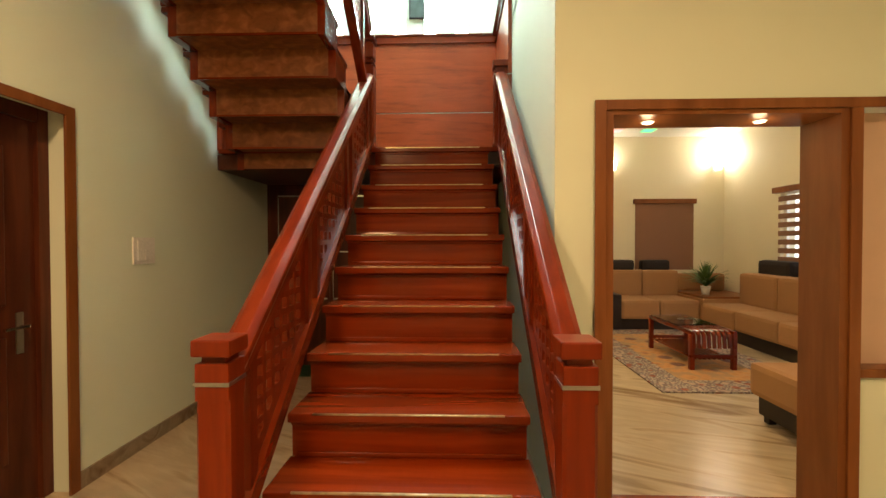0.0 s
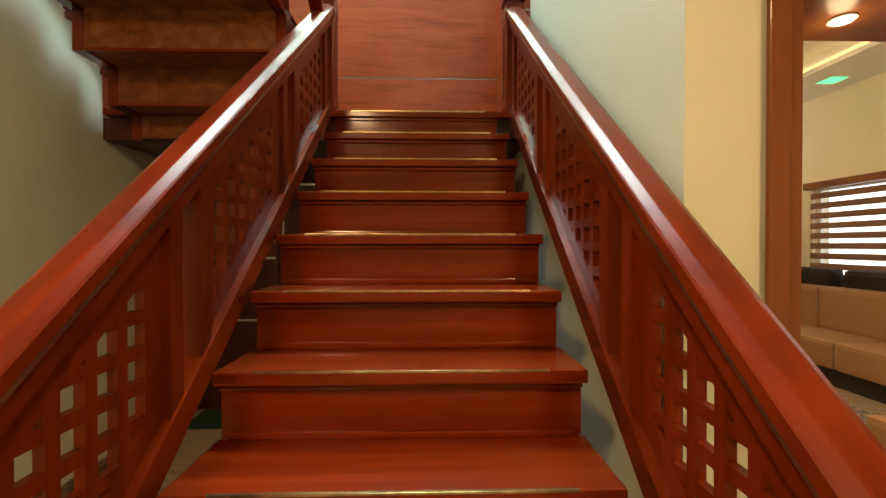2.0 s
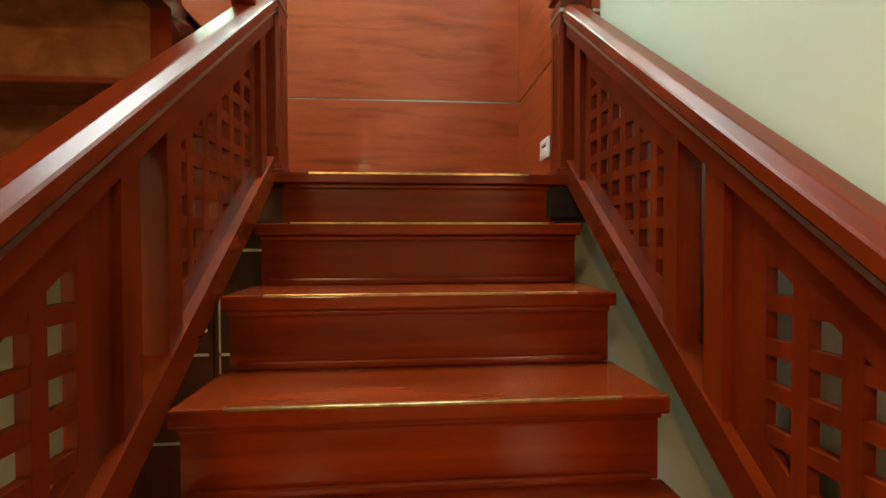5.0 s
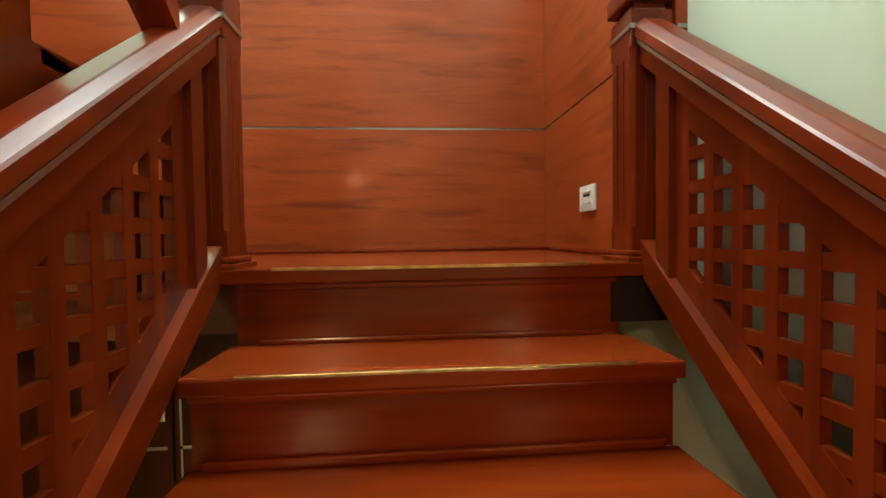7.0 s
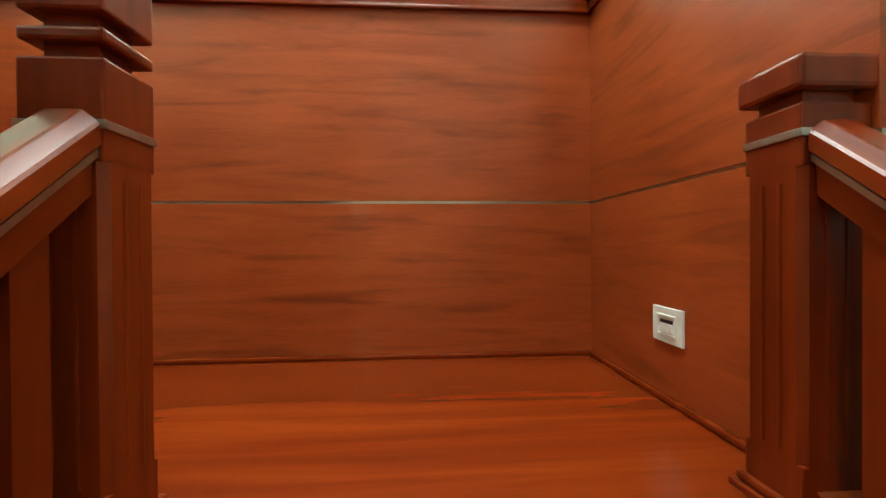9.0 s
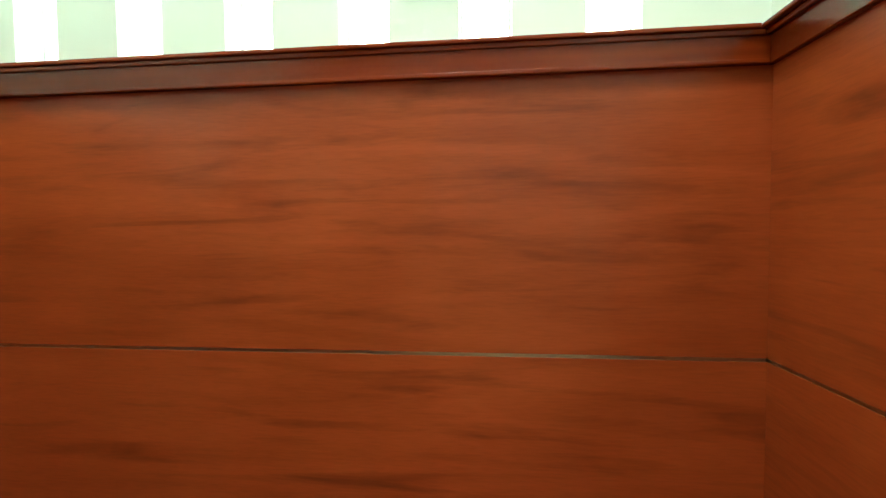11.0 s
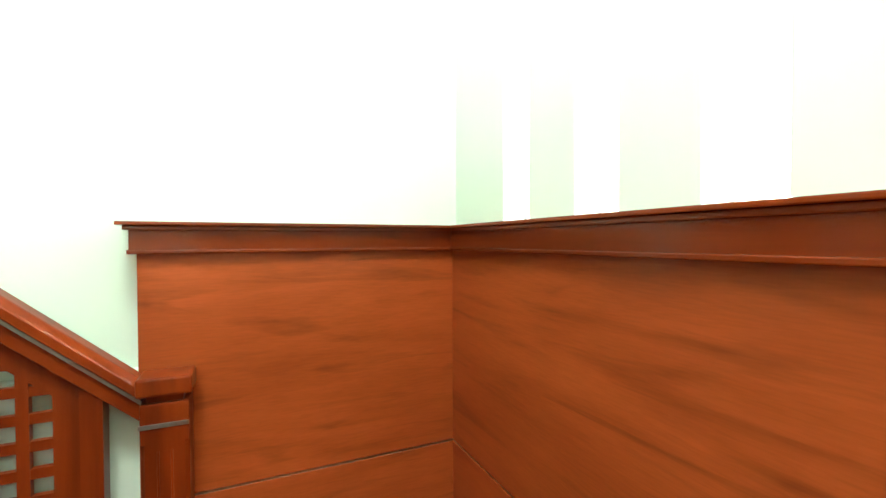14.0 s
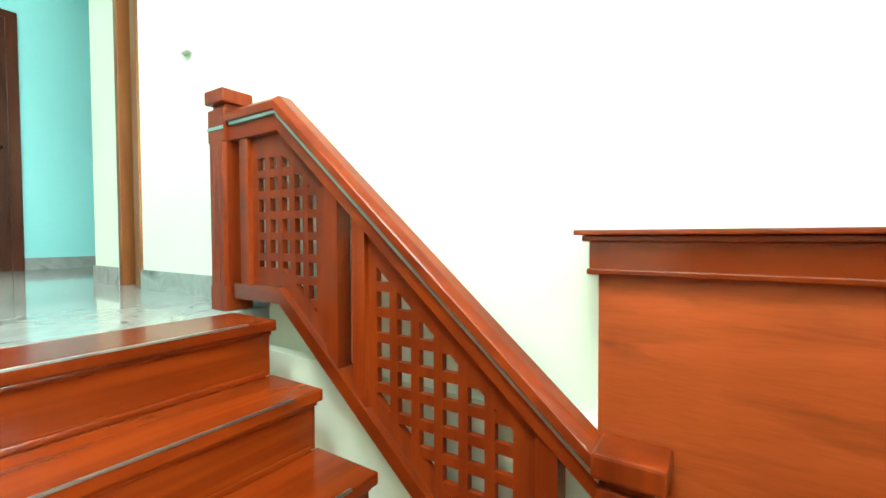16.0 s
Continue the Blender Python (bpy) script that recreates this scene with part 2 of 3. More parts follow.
# ---- plan ----
FZ = 0.10            # hall floor
RISE, GO = 0.18, 0.225
LX0, LX1 = -0.585, 0.37   # lower treads
LAND = 2.16
YN = lambda i: 2.5 + (i - 8) * GO
YLAND = YN(12)
RISE2, GO2 = 0.185, 0.22
UP = LAND + 6 * RISE2
YN2 = lambda j: 3.554 - GO2 * (j - 1)
UX0, UX1 = -1.80, -0.72
WX = -1.90           # left wall, lower floor
WXU = -1.95          # left wall, upper floor
RX = 0.53            # wall beside the lower flight
YB = 4.44            # panelled back wall
TOP = 6.0

# ---- structure ----
S = "structure"
solid("floor", boxes((-2.4, 4.8, -3.0, 7.5, FZ - 0.2, FZ)), FLOOR, "polished beige marble floor with brown veins", "floor", kind=S)
# left wall with a door opening from y 1.15 to 2.06
solid("wall_left_lower", boxes((-2.15, WX, 2.09, 4.6, FZ, 3.12), (-2.15, WX, -3.0, 1.15, FZ, 3.12), (-2.15, WX, 1.15, 2.09, 2.07, 3.12)), WALL, "pale painted plaster wall beside the stairs", "wall", kind=S)
solid("wall_left_upper", boxes((-2.15, WXU, 1.1, 4.7, 3.12, TOP), (-2.15, WXU, 0.44, 0.82, 3.12, TOP), (-2.15, WXU, 0.82, 1.1, 5.4, TOP)), WALL, "pale green painted upper wall", "wall", kind=S)
solid("wall_back_lower", boxes((-2.15, 0.9, YB + 0.06, 4.7, FZ, 3.45)), WALL, "painted plaster wall behind the landing", "wall", kind=S)
SLITS = [(-1.6 + 0.335 * k, -1.6 + 0.335 * k + 0.142) for k in range(6)]
bm = bmesh.new()
box(bm, -2.15, 0.9, YB + 0.06, 4.7, 3.45, 3.50)
edges = [-2.15] + [e for s in SLITS for e in s] + [0.9]
for a, b in zip(edges[::2], edges[1::2]):
    box(bm, a, b, YB + 0.06, 4.7, 3.50, 5.7)
box(bm, -2.15, 0.9, YB + 0.06, 4.7, 5.7, TOP)
solid("wall_back_upper", bm, WALL, "pale green wall with tall slit windows", "wall", kind=S)
solid("wall_stair_side", boxes((RX, 0.64, 1.905, 4.7, FZ, TOP)), WALL, "pale green plaster wall beside the lower flight", "wall", kind=S)
# wall with the wide opening to the living room, and the bay beside it
solid("wall_front_of_living_room", boxes((0.64, 0.752, 1.905, 2.115, FZ, 3.12), (0.752, 1.82, 1.905, 2.115, 1.975, 3.12), (1.82, 1.87, 1.905, 2.115, 1.975, 2.025), (1.82, 3.1, 1.905, 2.115, 2.025, 3.12), (1.87, 3.1, 1.905, 2.115, FZ, 0.79)), WALL, "cream lit plaster wall around the living room opening", "wall", kind=S)
solid("wall_hall_right", boxes((3.0, 3.1, -3.0, 1.9, FZ, 3.12)), WALL, "plain painted hall wall", "wall", kind=S)
solid("wall_hall_back", boxes((-2.15, 3.1, -3.1, -3.0, FZ, 3.12)), WALL, "plain painted hall wall", "wall", kind=S)
solid("wall_living_back", boxes((0.53, 3.1, 7.25, 7.45, FZ, 3.15), (4.02, 4.8, 7.25, 7.45, FZ, 3.15), (3.1, 4.02, 7.25, 7.45, FZ, 0.95), (3.1, 4.02, 7.25, 7.45, 2.05, 3.15)), CREAM, "cream painted living room wall", "wall", kind=S)
solid("wall_living_right", boxes((4.55, 4.75, 6.0, 7.25, FZ, 3.15), (4.55, 4.75, 2.115, 3.7, FZ, 3.15), (4.55, 4.75, 3.7, 6.0, FZ, 1.02), (4.55, 4.75, 3.7, 6.0, 2.08, 3.15)), CREAM, "cream painted living room wall with a wide window", "wall", kind=S)
solid("wall_living_left", boxes((0.53, 0.64, 4.7, 7.25, FZ, 3.15)), CREAM, "cream painted living room wall", "wall", kind=S)
solid("ceiling_hall", boxes((-2.15, 3.1, -3.1, 1.9, 3.12, 3.14)), CEIL, "white painted hall ceiling", "ceiling", kind=S)
# living room ceiling with a recessed tray
solid("ceiling_living", boxes((0.53, 4.8, 2.115, 3.0, 3.15, 3.2), (0.53, 4.8, 6.5, 7.5, 3.15, 3.2), (0.53, 1.3, 3.0, 6.5, 3.15, 3.2), (3.85, 4.8, 3.0, 6.5, 3.15, 3.2), (1.2, 3.95, 2.9, 6.6, 3.34, 3.38), (1.2, 1.25, 2.9, 6.6, 3.2, 3.34), (3.9, 3.95, 2.9, 6.6, 3.2, 3.34), (1.2, 3.95, 2.9, 2.95, 3.2, 3.34), (1.2, 3.95, 6.55, 6.6, 3.2, 3.34)), CEIL, "white false ceiling with a recessed tray", "ceiling", kind=S)
solid("ceiling_upper", boxes((-6.0, -1.6, -3.1, 4.7, TOP, TOP + 0.1), (0.2, 3.1, -3.1, 4.7, TOP, TOP + 0.1), (-1.6, 0.2, -3.1, 2.05, TOP, TOP + 0.1), (-1.6, 0.2, 3.95, 4.7, TOP, TOP + 0.1)), CEIL, "white painted upper ceiling", "ceiling", kind=S)
solid("floor_upper", boxes((-6.0, UX1, -3.1, YN2(6) - 0.26, 3.14, UP), (UX1, 3.1, -3.1, 1.9, 3.14, UP)), GREY_MARBLE, "polished grey veined marble upper floor", "floor", kind=S)
solid("wall_upper_far", boxes((-6.0, 3.1, -1.3, -1.2, UP, TOP)), CYAN, "bright cyan painted wall", "wall", kind=S)
solid("wall_upper_right", boxes((0.64, 0.74, -1.2, 1.9, UP, TOP)), WALL, "plain painted upper hall wall", "wall", kind=S)
solid("wall_upper_room", boxes((-4.1, -4.0, -1.2, 2.0, UP, TOP), (-4.0, -2.15, 1.9, 2.0, UP, TOP)), CYAN, "cyan painted room wall", "wall", kind=S)
solid("skirting_upper", boxes((WXU, WXU + 0.014, 1.1, 2.2, UP, UP + 0.1), (WXU, WXU + 0.014, 0.44, 0.82, UP, UP + 0.1), (-4.0, 0.6, -1.2, -1.186, UP, UP + 0.1)), GREY_MARBLE, "grey marble skirting on the upper floor", "skirting", kind=S)
solid("baseboard", boxes((WX, WX + 0.012, 2.112, 4.4, FZ, FZ + 0.09)), SKIRT, "brown marble skirting along the wall", "skirting", kind=S)
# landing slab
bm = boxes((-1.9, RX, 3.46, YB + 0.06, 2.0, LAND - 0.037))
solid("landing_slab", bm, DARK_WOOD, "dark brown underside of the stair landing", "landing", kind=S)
# slab end by the wall, its shade put into the colour
solid("landing_slab_end", boxes((LX1 - 0.03, RX, 3.42, 3.459, 2.01, LAND - 0.037)), SHADOW_GAP, "end of the landing slab by the wall, coloured near-black as shade", "landing", kind=S)

# sky seen through the slit windows
solid("backdrop", boxes((-4.5, 0.52, 5.2, 5.22, 2.5, 8.0)), GLOW_SKY, "white daylight beyond the slit windows", "backdrop", kind=S)
GLOW_DIM = glowing("daylight_backdrop_side", (0.95, 0.97, 1.0), 1.5)
solid("backdrop", boxes((5.6, 5.62, 2.6, 7.2, 0.3, 3.0)), GLOW_DIM, "white daylight beyond the living room window", "backdrop", kind=S)
for k, (a, b) in enumerate(SLITS):
    w = thing("window_%d" % (k + 1), "tall slit window with a clear pane, bright daylight behind", "window", "slit windows", S)
    pane = part("pane", cube(a, b, 4.60, 4.606, 3.50, 5.7), GLASS, w)
    pane.visible_shadow = False
    part("window_frame", boxes((a, a + 0.006, 4.585, 4.62, 3.50, 5.7), (b - 0.006, b, 4.585, 4.62, 3.50, 5.7)), WHITE, w)

# ---- stairs ----


def stair_step(parent, x0, x1, ynose, z, go, rise, sgn, brass):
    """One tread with riser boards; sgn is +1 when the flight rises towards +y."""
    a, b = sorted((ynose, ynose + sgn * (go + 0.03)))
    part("tread", cube(x0, x1, a, b, z - 0.036, z, bevel=0.006), WOOD_X, parent)
    r = ynose + sgn * 0.028
    a, b = sorted((r, r + sgn * 0.02))
    part("riser", cube(x0 + 0.01, x1 - 0.01, a, b, z - rise, z - 0.036), WOOD_X, parent)
    # raised mouldings under the nosing and at the foot of the riser
    a, b = sorted((r - sgn * 0.012, r))
    m = boxes((x0 + 0.008, x1 - 0.008, a, b, z - 0.052, z - 0.036), (x0 + 0.03, x1 - 0.03, a, b, z - rise, z - rise + 0.02), bevel=0.006)
    part("moulding", m, WOOD_X, parent)
    a, b = sorted((ynose - sgn * 0.002, ynose + sgn * 0.007))
    n = cube(x0 + 0.1, x1 - 0.1, a, b, z - 0.004, z + 0.0018, bevel=0.001)
    part("nosing_strip", n, brass, parent, "thin metal nosing strip")


lower = thing("staircase", "glossy red-brown timber clad lower flight of twelve steps", "staircase", "stair flights")
for i in range(1, 12):
    stair_step(lower, LX0, LX1, YN(i), i * RISE, GO, RISE if i > 1 else i * RISE - FZ, 1, BRASS)
# stepped core under the treads
poly = [(YN(1) + 0.05, FZ)]
for i in range(1, 12):
    poly += [(YN(i) + 0.049, i * RISE - 0.037), (YN(i + 1) + 0.049, i * RISE - 0.037)]
poly += [(YN(12) + 0.049, 11 * RISE - 0.2), (YN(3), FZ)]
bm = bmesh.new()
prism(bm, poly, "x", LX0 + 0.012, LX1 - 0.012)
part("core", bm, WOOD_Y, lower, "solid side of the flight")
landing = thing("landing_floor", "glossy red-brown timber stair landing", "landing", kind=S)
part("boards", boxes((-1.86, 0.50, YLAND, YB, LAND - 0.036, LAND), bevel=0.005), WOOD_X, landing)
part("riser", cube(LX0 + 0.01, LX1 - 0.01, YLAND + 0.028, YLAND + 0.048, LAND - RISE, LAND - 0.036), WOOD_X, landing)
part("moulding", boxes((LX0 + 0.06, LX1 - 0.06, YLAND + 0.016, YLAND + 0.028, LAND - RISE, LAND - RISE + 0.012), (LX0 + 0.02, LX1 - 0.02, YLAND + 0.016, YLAND + 0.028, LAND - 0.052, LAND - 0.036), bevel=0.004), WOOD_X, landing)
part("nosing_strip", cube(LX0 + 0.1, LX1 - 0.1, YLAND - 0.002, YLAND + 0.007, LAND - 0.006, LAND + 0.0015, bevel=0.001), BRASS, landing, "thin brass nosing strip")
part("quarter_round", boxes((-1.86, 0.50, YB - 0.022, YB - 0.001, LAND, LAND + 0.018), (0.478, 0.499, 3.54, YB - 0.022, LAND, LAND + 0.018), bevel=0.007), WOOD_X, landing)

upper = thing("staircase", "glossy red-brown upper flight with a stepped stained underside", "staircase", "stair flights")
for j in range(1, 7):
    stair_step(upper, UX0, UX1, YN2(j), LAND + j * RISE2, GO2, RISE2, -1, STEEL)
# folded slab: stepped underside
SOFF = 3.42
poly = [(SOFF, LAND - 0.16)]
for j in range(1, 7):
    poly.append((YN2(j) - 0.05, LAND + (j - 1) * RISE2 if j > 1 else LAND - 0.16))
    poly.append((YN2(j) - 0.05, LAND + j * RISE2 - 0.037))
poly = poly[1:]
poly.append((YN2(6) - 0.27, UP - 0.037))
poly.append((YN2(6) - 0.27, UP - 0.21))
for j in range(6, 1, -1):
    yb = YN2(j) - 0.05 - 0.045
    poly.append((yb, LAND + j * RISE2 - 0.21))
    poly.append((yb, LAND + (j - 1) * RISE2 - 0.21))
poly.append((SOFF, LAND + RISE2 - 0.21))
poly.append((SOFF, LAND - 0.16))
bm = bmesh.new()
prism(bm, poly, "x", -1.655, UX1 - 0.05)
part("slab", bm, SOFFIT, upper, "stepped underside stained in mottled brown")
for xx, wide in ((-1.71, 0.055), (UX1 - 0.05, 0.05)):
    bm = bmesh.new()
    prism(bm, [(y, z - (0.012 if k >= 13 else 0)) for k, (y, z) in enumerate(poly)], "x", xx, xx + wide)
    part("side_cladding", bm, WOOD_Y, upper)
for j in range(2, 7):
    yb = YN2(j) - 0.05 - 0.045
    z1 = LAND + j * RISE2 - 0.21
    part("soffit_trim", boxes((-1.655, UX1 - 0.05, yb - 0.012, yb - 0.001, z1 - RISE2 - 0.014, z1 - RISE2 - 0.001)), WOOD_X, upper)

# ---- balustrades ----


def clip(poly, a, b, c):
    """Keep the part of a polygon where a*y + b*z <= c."""
    out = []
    for k in range(len(poly)):
        p, q = poly[k], poly[(k + 1) % len(poly)]
        dp, dq = a * p[0] + b * p[1] - c, a * q[0] + b * q[1] - c
        if dp <= 0:
            out.append(p)
        if dp * dq < 0:
            s = dp / (dp - dq)
            out.append((p[0] + s * (q[0] - p[0]), p[1] + s * (q[1] - p[1])))
    return out


def lattice(parent, xc, y0, y1, lo, hi, cols, margins=(0.045, 0.045), thick=0.02, bar=0.027, row=0.0715, mlo=0.06, mhi=0.075):
    """A solid board pierced by columns of square holes; lo and hi give the lower and upper edge at y."""
    bm = bmesh.new()
    x0, x1 = xc - thick / 2, xc + thick / 2
    a, b = y0 + margins[0], y1 - margins[1]
    P = lambda y, top, m: (y, (hi(y) - m) if top else (lo(y) + m))
    w = (b - a + bar) / cols
    for k in range(cols + 1):
        p = y0 if k == 0 else a + k * w - bar
        q = y1 if k == cols else a + k * w
        prism(bm, [P(p, 0, 0), P(q, 0, 0), P(q, 1, 0), P(p, 1, 0)], "x", x0, x1)
    for k in range(cols):
        p, q = a + k * w, a + (k + 1) * w - bar
        prism(bm, [P(p, 0, 0), P(q, 0, 0), P(q, 0, mlo), P(p, 0, mlo)], "x", x0, x1)
        prism(bm, [P(p, 1, mhi), P(q, 1, mhi), P(q, 1, 0), P(p, 1, 0)], "x", x0, x1)
        s0, s1 = (lo(q) - lo(p)) / (q - p), (hi(q) - hi(p)) / (q - p)
        z = 2.099 - 40 * row
        while z < max(hi(p), hi(q)):
            if z + bar > min(lo(p), lo(q)):
                poly = clip([(p, z), (q, z), (q, z + bar), (p, z + bar)], -s1, 1, hi(p) - mhi - s1 * p)
                if len(poly) > 2:
                    poly = clip(poly, s0, -1, -(lo(p) + mlo - s0 * p))
                if len(poly) > 2:
                    prism(bm, poly, "x", x0 + 0.001, x1 - 0.001)
            z += row
    part("lattice_panel", bm, WOOD_Z, parent, "pierced wooden lattice panel")


def newel(parent, cx, y0, w, z0, z1, notches, strip_z, base=True, fluted=True):
    """A square post with a cap, cut notches, fluting and a metal strip."""
    h = w / 2
    zs = [z0] + [z for n in notches for z in (n - 0.011, n + 0.011)] + [z1 - 0.07]
    bm = cube(cx - h, cx + h, y0, y0 + w, strip_z - 0.05, zs[1], bevel=0.004)
    box(bm, cx - h, cx + h, y0, y0 + w, zs[0], zs[0] + 0.09, bevel=0.004)
    # shaft with stopped chamfers on its four edges
    c = 0.011
    prism(bm, [(cx - h + c, y0), (cx + h - c, y0), (cx + h, y0 + c), (cx + h, y0 + w - c), (cx + h - c, y0 + w), (cx - h + c, y0 + w), (cx - h, y0 + w - c), (cx - h, y0 + c)], "z", zs[0] + 0.085, strip_z - 0.045)
    post = part("newel_post", bm, WOOD_Z, parent)
    for a, b in zip(zs[2::2], zs[3::2]):
        part("post_block", cube(cx - h, cx + h, y0, y0 + w, a, b, bevel=0.005), WOOD_Z, post)
    for n in notches:
        part("neck", cube(cx - h + 0.02, cx + h - 0.02, y0 + 0.02, y0 + w - 0.02, n - 0.012, n + 0.012), WOOD_Z, post)
    part("neck", cube(cx - h + 0.014, cx + h - 0.014, y0 + 0.014, y0 + w - 0.014, z1 - 0.071, z1 - 0.049), WOOD_Z, post)
    part("newel_cap", cube(cx - h - 0.008, cx + h + 0.008, y0 - 0.008, y0 + w + 0.008, z1 - 0.05, z1, bevel=0.007), WOOD_Z, post)
    for d in (-0.016, 0.016) if fluted else ():
        part("flute", cube(cx + d - 0.003, cx + d + 0.003, y0 - 0.002, y0 + 0.004, z0 + 0.1, strip_z - 0.07, bevel=0.0015), WOOD_Z, post)
        for s in (-1, 1):
            xa = cx + s * h
            part("flute", cube(xa - 0.003, xa + 0.002, y0 + h + d - 0.003, y0 + h + d + 0.003, z0 + 0.1, strip_z - 0.07, bevel=0.0015), WOOD_Z, post)
    e = 0.003
    part("metal_band", boxes((cx - h - e, cx + h + e, y0 - e, y0, strip_z - 0.006, strip_z + 0.006), (cx - h - e, cx - h, y0, y0 + w, strip_z - 0.006, strip_z + 0.006), (cx + h, cx + h + e, y0, y0 + w, strip_z - 0.006, strip_z + 0.006), bevel=0.001), STEEL, post, "grey metal band")
    if base:
        part("post_base", cube(cx - h - 0.018, cx + h + 0.018, y0 - 0.018, y0 + w + 0.018, z0, z0 + 0.012, bevel=0.003), WOOD_Z, post)
        part("base_moulding", cube(cx - h - 0.01, cx + h + 0.01, y0 - 0.01, y0 + w + 0.01, z0 + 0.0122, z0 + 0.028, bevel=0.006), WOOD_Z, post)
    return post


def sloped(bm, x0, x1, ya, yb, f0, f1):
    prism(bm, [(ya, f0(ya)), (yb, f0(yb)), (yb, f1(yb)), (ya, f1(ya))], "x", x0, x1)


RAIL = ((0.02, 0), (0.025, -0.0015), (0.043, -0.015), (0.047, -0.02), (0.048, -0.046), (0.044, -0.05), (0.036, -0.052), (0.034, -0.113), (0.031, -0.115))
RAIL = [(a, b) for a, b in RAIL] + [(-a, b) for a, b in RAIL[::-1]]


def rail_mesh(xc, ya, yb, top):
    bm = bmesh.new()
    n = len(RAIL)
    lo, hi = ([bm.verts.new((xc + a, y, top(y) + b)) for a, b in RAIL] for y in (ya, yb))
    for i in range(n):
        bm.faces.new((lo[i], lo[(i + 1) % n], hi[(i + 1) % n], hi[i]))
    bm.faces.new(lo[::-1])
    bm.faces.new(hi)
    bmesh.ops.recalc_face_normals(bm, faces=bm.faces)
    return bm


def rail_run(parent, xc, ya, yb, top, bottom, panels, foot=0.085, foot_end=None):
    """Handrail, foot rail, and framed lattice panels (start, end, columns of holes) between two newels."""
    rt = lambda d: (lambda y: top(y) - d)
    part("handrail", rail_mesh(xc, ya, yb, top), RAIL_WOOD, parent, "glossy moulded handrail")
    for s in (-1, 1):
        bm = bmesh.new()
        xa = xc + s * 0.038
        sloped(bm, xa - 0.006, xa + 0.006, ya, yb, rt(0.0625), rt(0.0515))
        part("rail_strip", bm, STEEL, parent, "grey metal strip along the handrail")
    bm = bmesh.new()
    sloped(bm, xc - 0.034, xc + 0.034, ya, foot_end or yb, lambda y: bottom(y) - foot, bottom)
    part("foot_rail", bm, WOOD_Y, parent)
    lo, hi = bottom, rt(0.115)
    for a, b, cols, margins in panels:
        for p0 in (a, b - 0.05):
            bm = bmesh.new()
            sloped(bm, xc - 0.027, xc + 0.027, p0, p0 + 0.05, lo, hi)
            part("stile", bm, WOOD_Z, parent)
        lattice(parent, xc, a + 0.05, b - 0.05, lo, hi, cols, margins)


SL = RISE / GO
nose = lambda y: LAND + SL * (y - YLAND)
for name, xc, tall, lab in (("balustrade", 0.445, False, "red-brown wooden balustrade with lattice panels against the plaster wall"), ("balustrade", -0.635, True, "red-brown wooden balustrade with lattice panels and tall landing post")):
    b = thing(name, lab, "balustrade", "stair balustrades")
    newel(b, -0.625 if tall else 0.433, 1.15, 0.1, FZ, 1.115, [], 0.985, fluted=False)
    if tall:
        newel(b, xc - 0.005, 3.42, 0.11, LAND, 3.08, [2.845, 2.885], 2.745)
    else:
        newel(b, xc, 3.42, 0.11, LAND, 2.86, [], 2.745)
    rail_run(b, xc, 1.251, 3.418, lambda y: nose(y) + 0.59, lambda y: nose(y) + 0.04, ((1.35, 1.97, 6, (0.03, 0.06)), (2.05, 2.7, 6, (0.048, 0.075)), (2.785, 3.36, 6, (0.008, 0.045))))

SL2 = -RISE2 / GO2
nose2 = lambda y: LAND + RISE2 + SL2 * (y - YN2(1))
for xc, lab, wall_side in ((-1.845, "red-brown upper balustrade with lattice panels against the wall", True), (-0.64, "red-brown upper balustrade with lattice panels above the lower flight", False)):
    b = thing("balustrade", lab, "balustrade", "stair balustrades")
    if wall_side:
        newel(b, xc + 0.02, 3.475, 0.115, LAND, 3.13, [], 3.0)
    newel(b, xc, 2.065, 0.105, UP, 4.075, [], 3.935, base=False)
    top = lambda y: nose2(y) + 0.70 + 0.028 * (3.47 - y)
    bot = lambda y: nose2(y) + 0.1
    rail_run(b, xc, 2.45, 3.473 if wall_side else 3.418, top, bot, ((2.78, 3.385 if wall_side else 3.22, 6 if wall_side else 5, (0.03, 0.06)),), 0.055, None if wall_side else 3.27)
    zt, zb = top(2.45), bot(2.45)
    part("handrail", rail_mesh(xc, 2.17, 2.45, lambda y: zt), RAIL_WOOD, b)
    part("rail_strip", boxes((xc - 0.044, xc - 0.032, 2.19, 2.45, zt - 0.0625, zt - 0.0515), (xc + 0.032, xc + 0.044, 2.19, 2.45, zt - 0.0625, zt - 0.0515)), STEEL, b)
    part("foot_rail", boxes((xc - 0.034, xc + 0.034, 2.19, 2.45, zb - 0.055, zb)), WOOD_Y, b)
    fl, fh = (lambda y: min(zb, bot(y))), (lambda y: min(zt, top(y)) - 0.115)
    for p0 in (2.225, 2.67):
        bm = bmesh.new()
        sloped(bm, xc - 0.027, xc + 0.027, p0, p0 + 0.05, fl, fh)
        part("stile", bm, WOOD_Z, b)
    lattice(b, xc, 2.275, 2.67, fl, fh, 5, (0.035, 0.06))

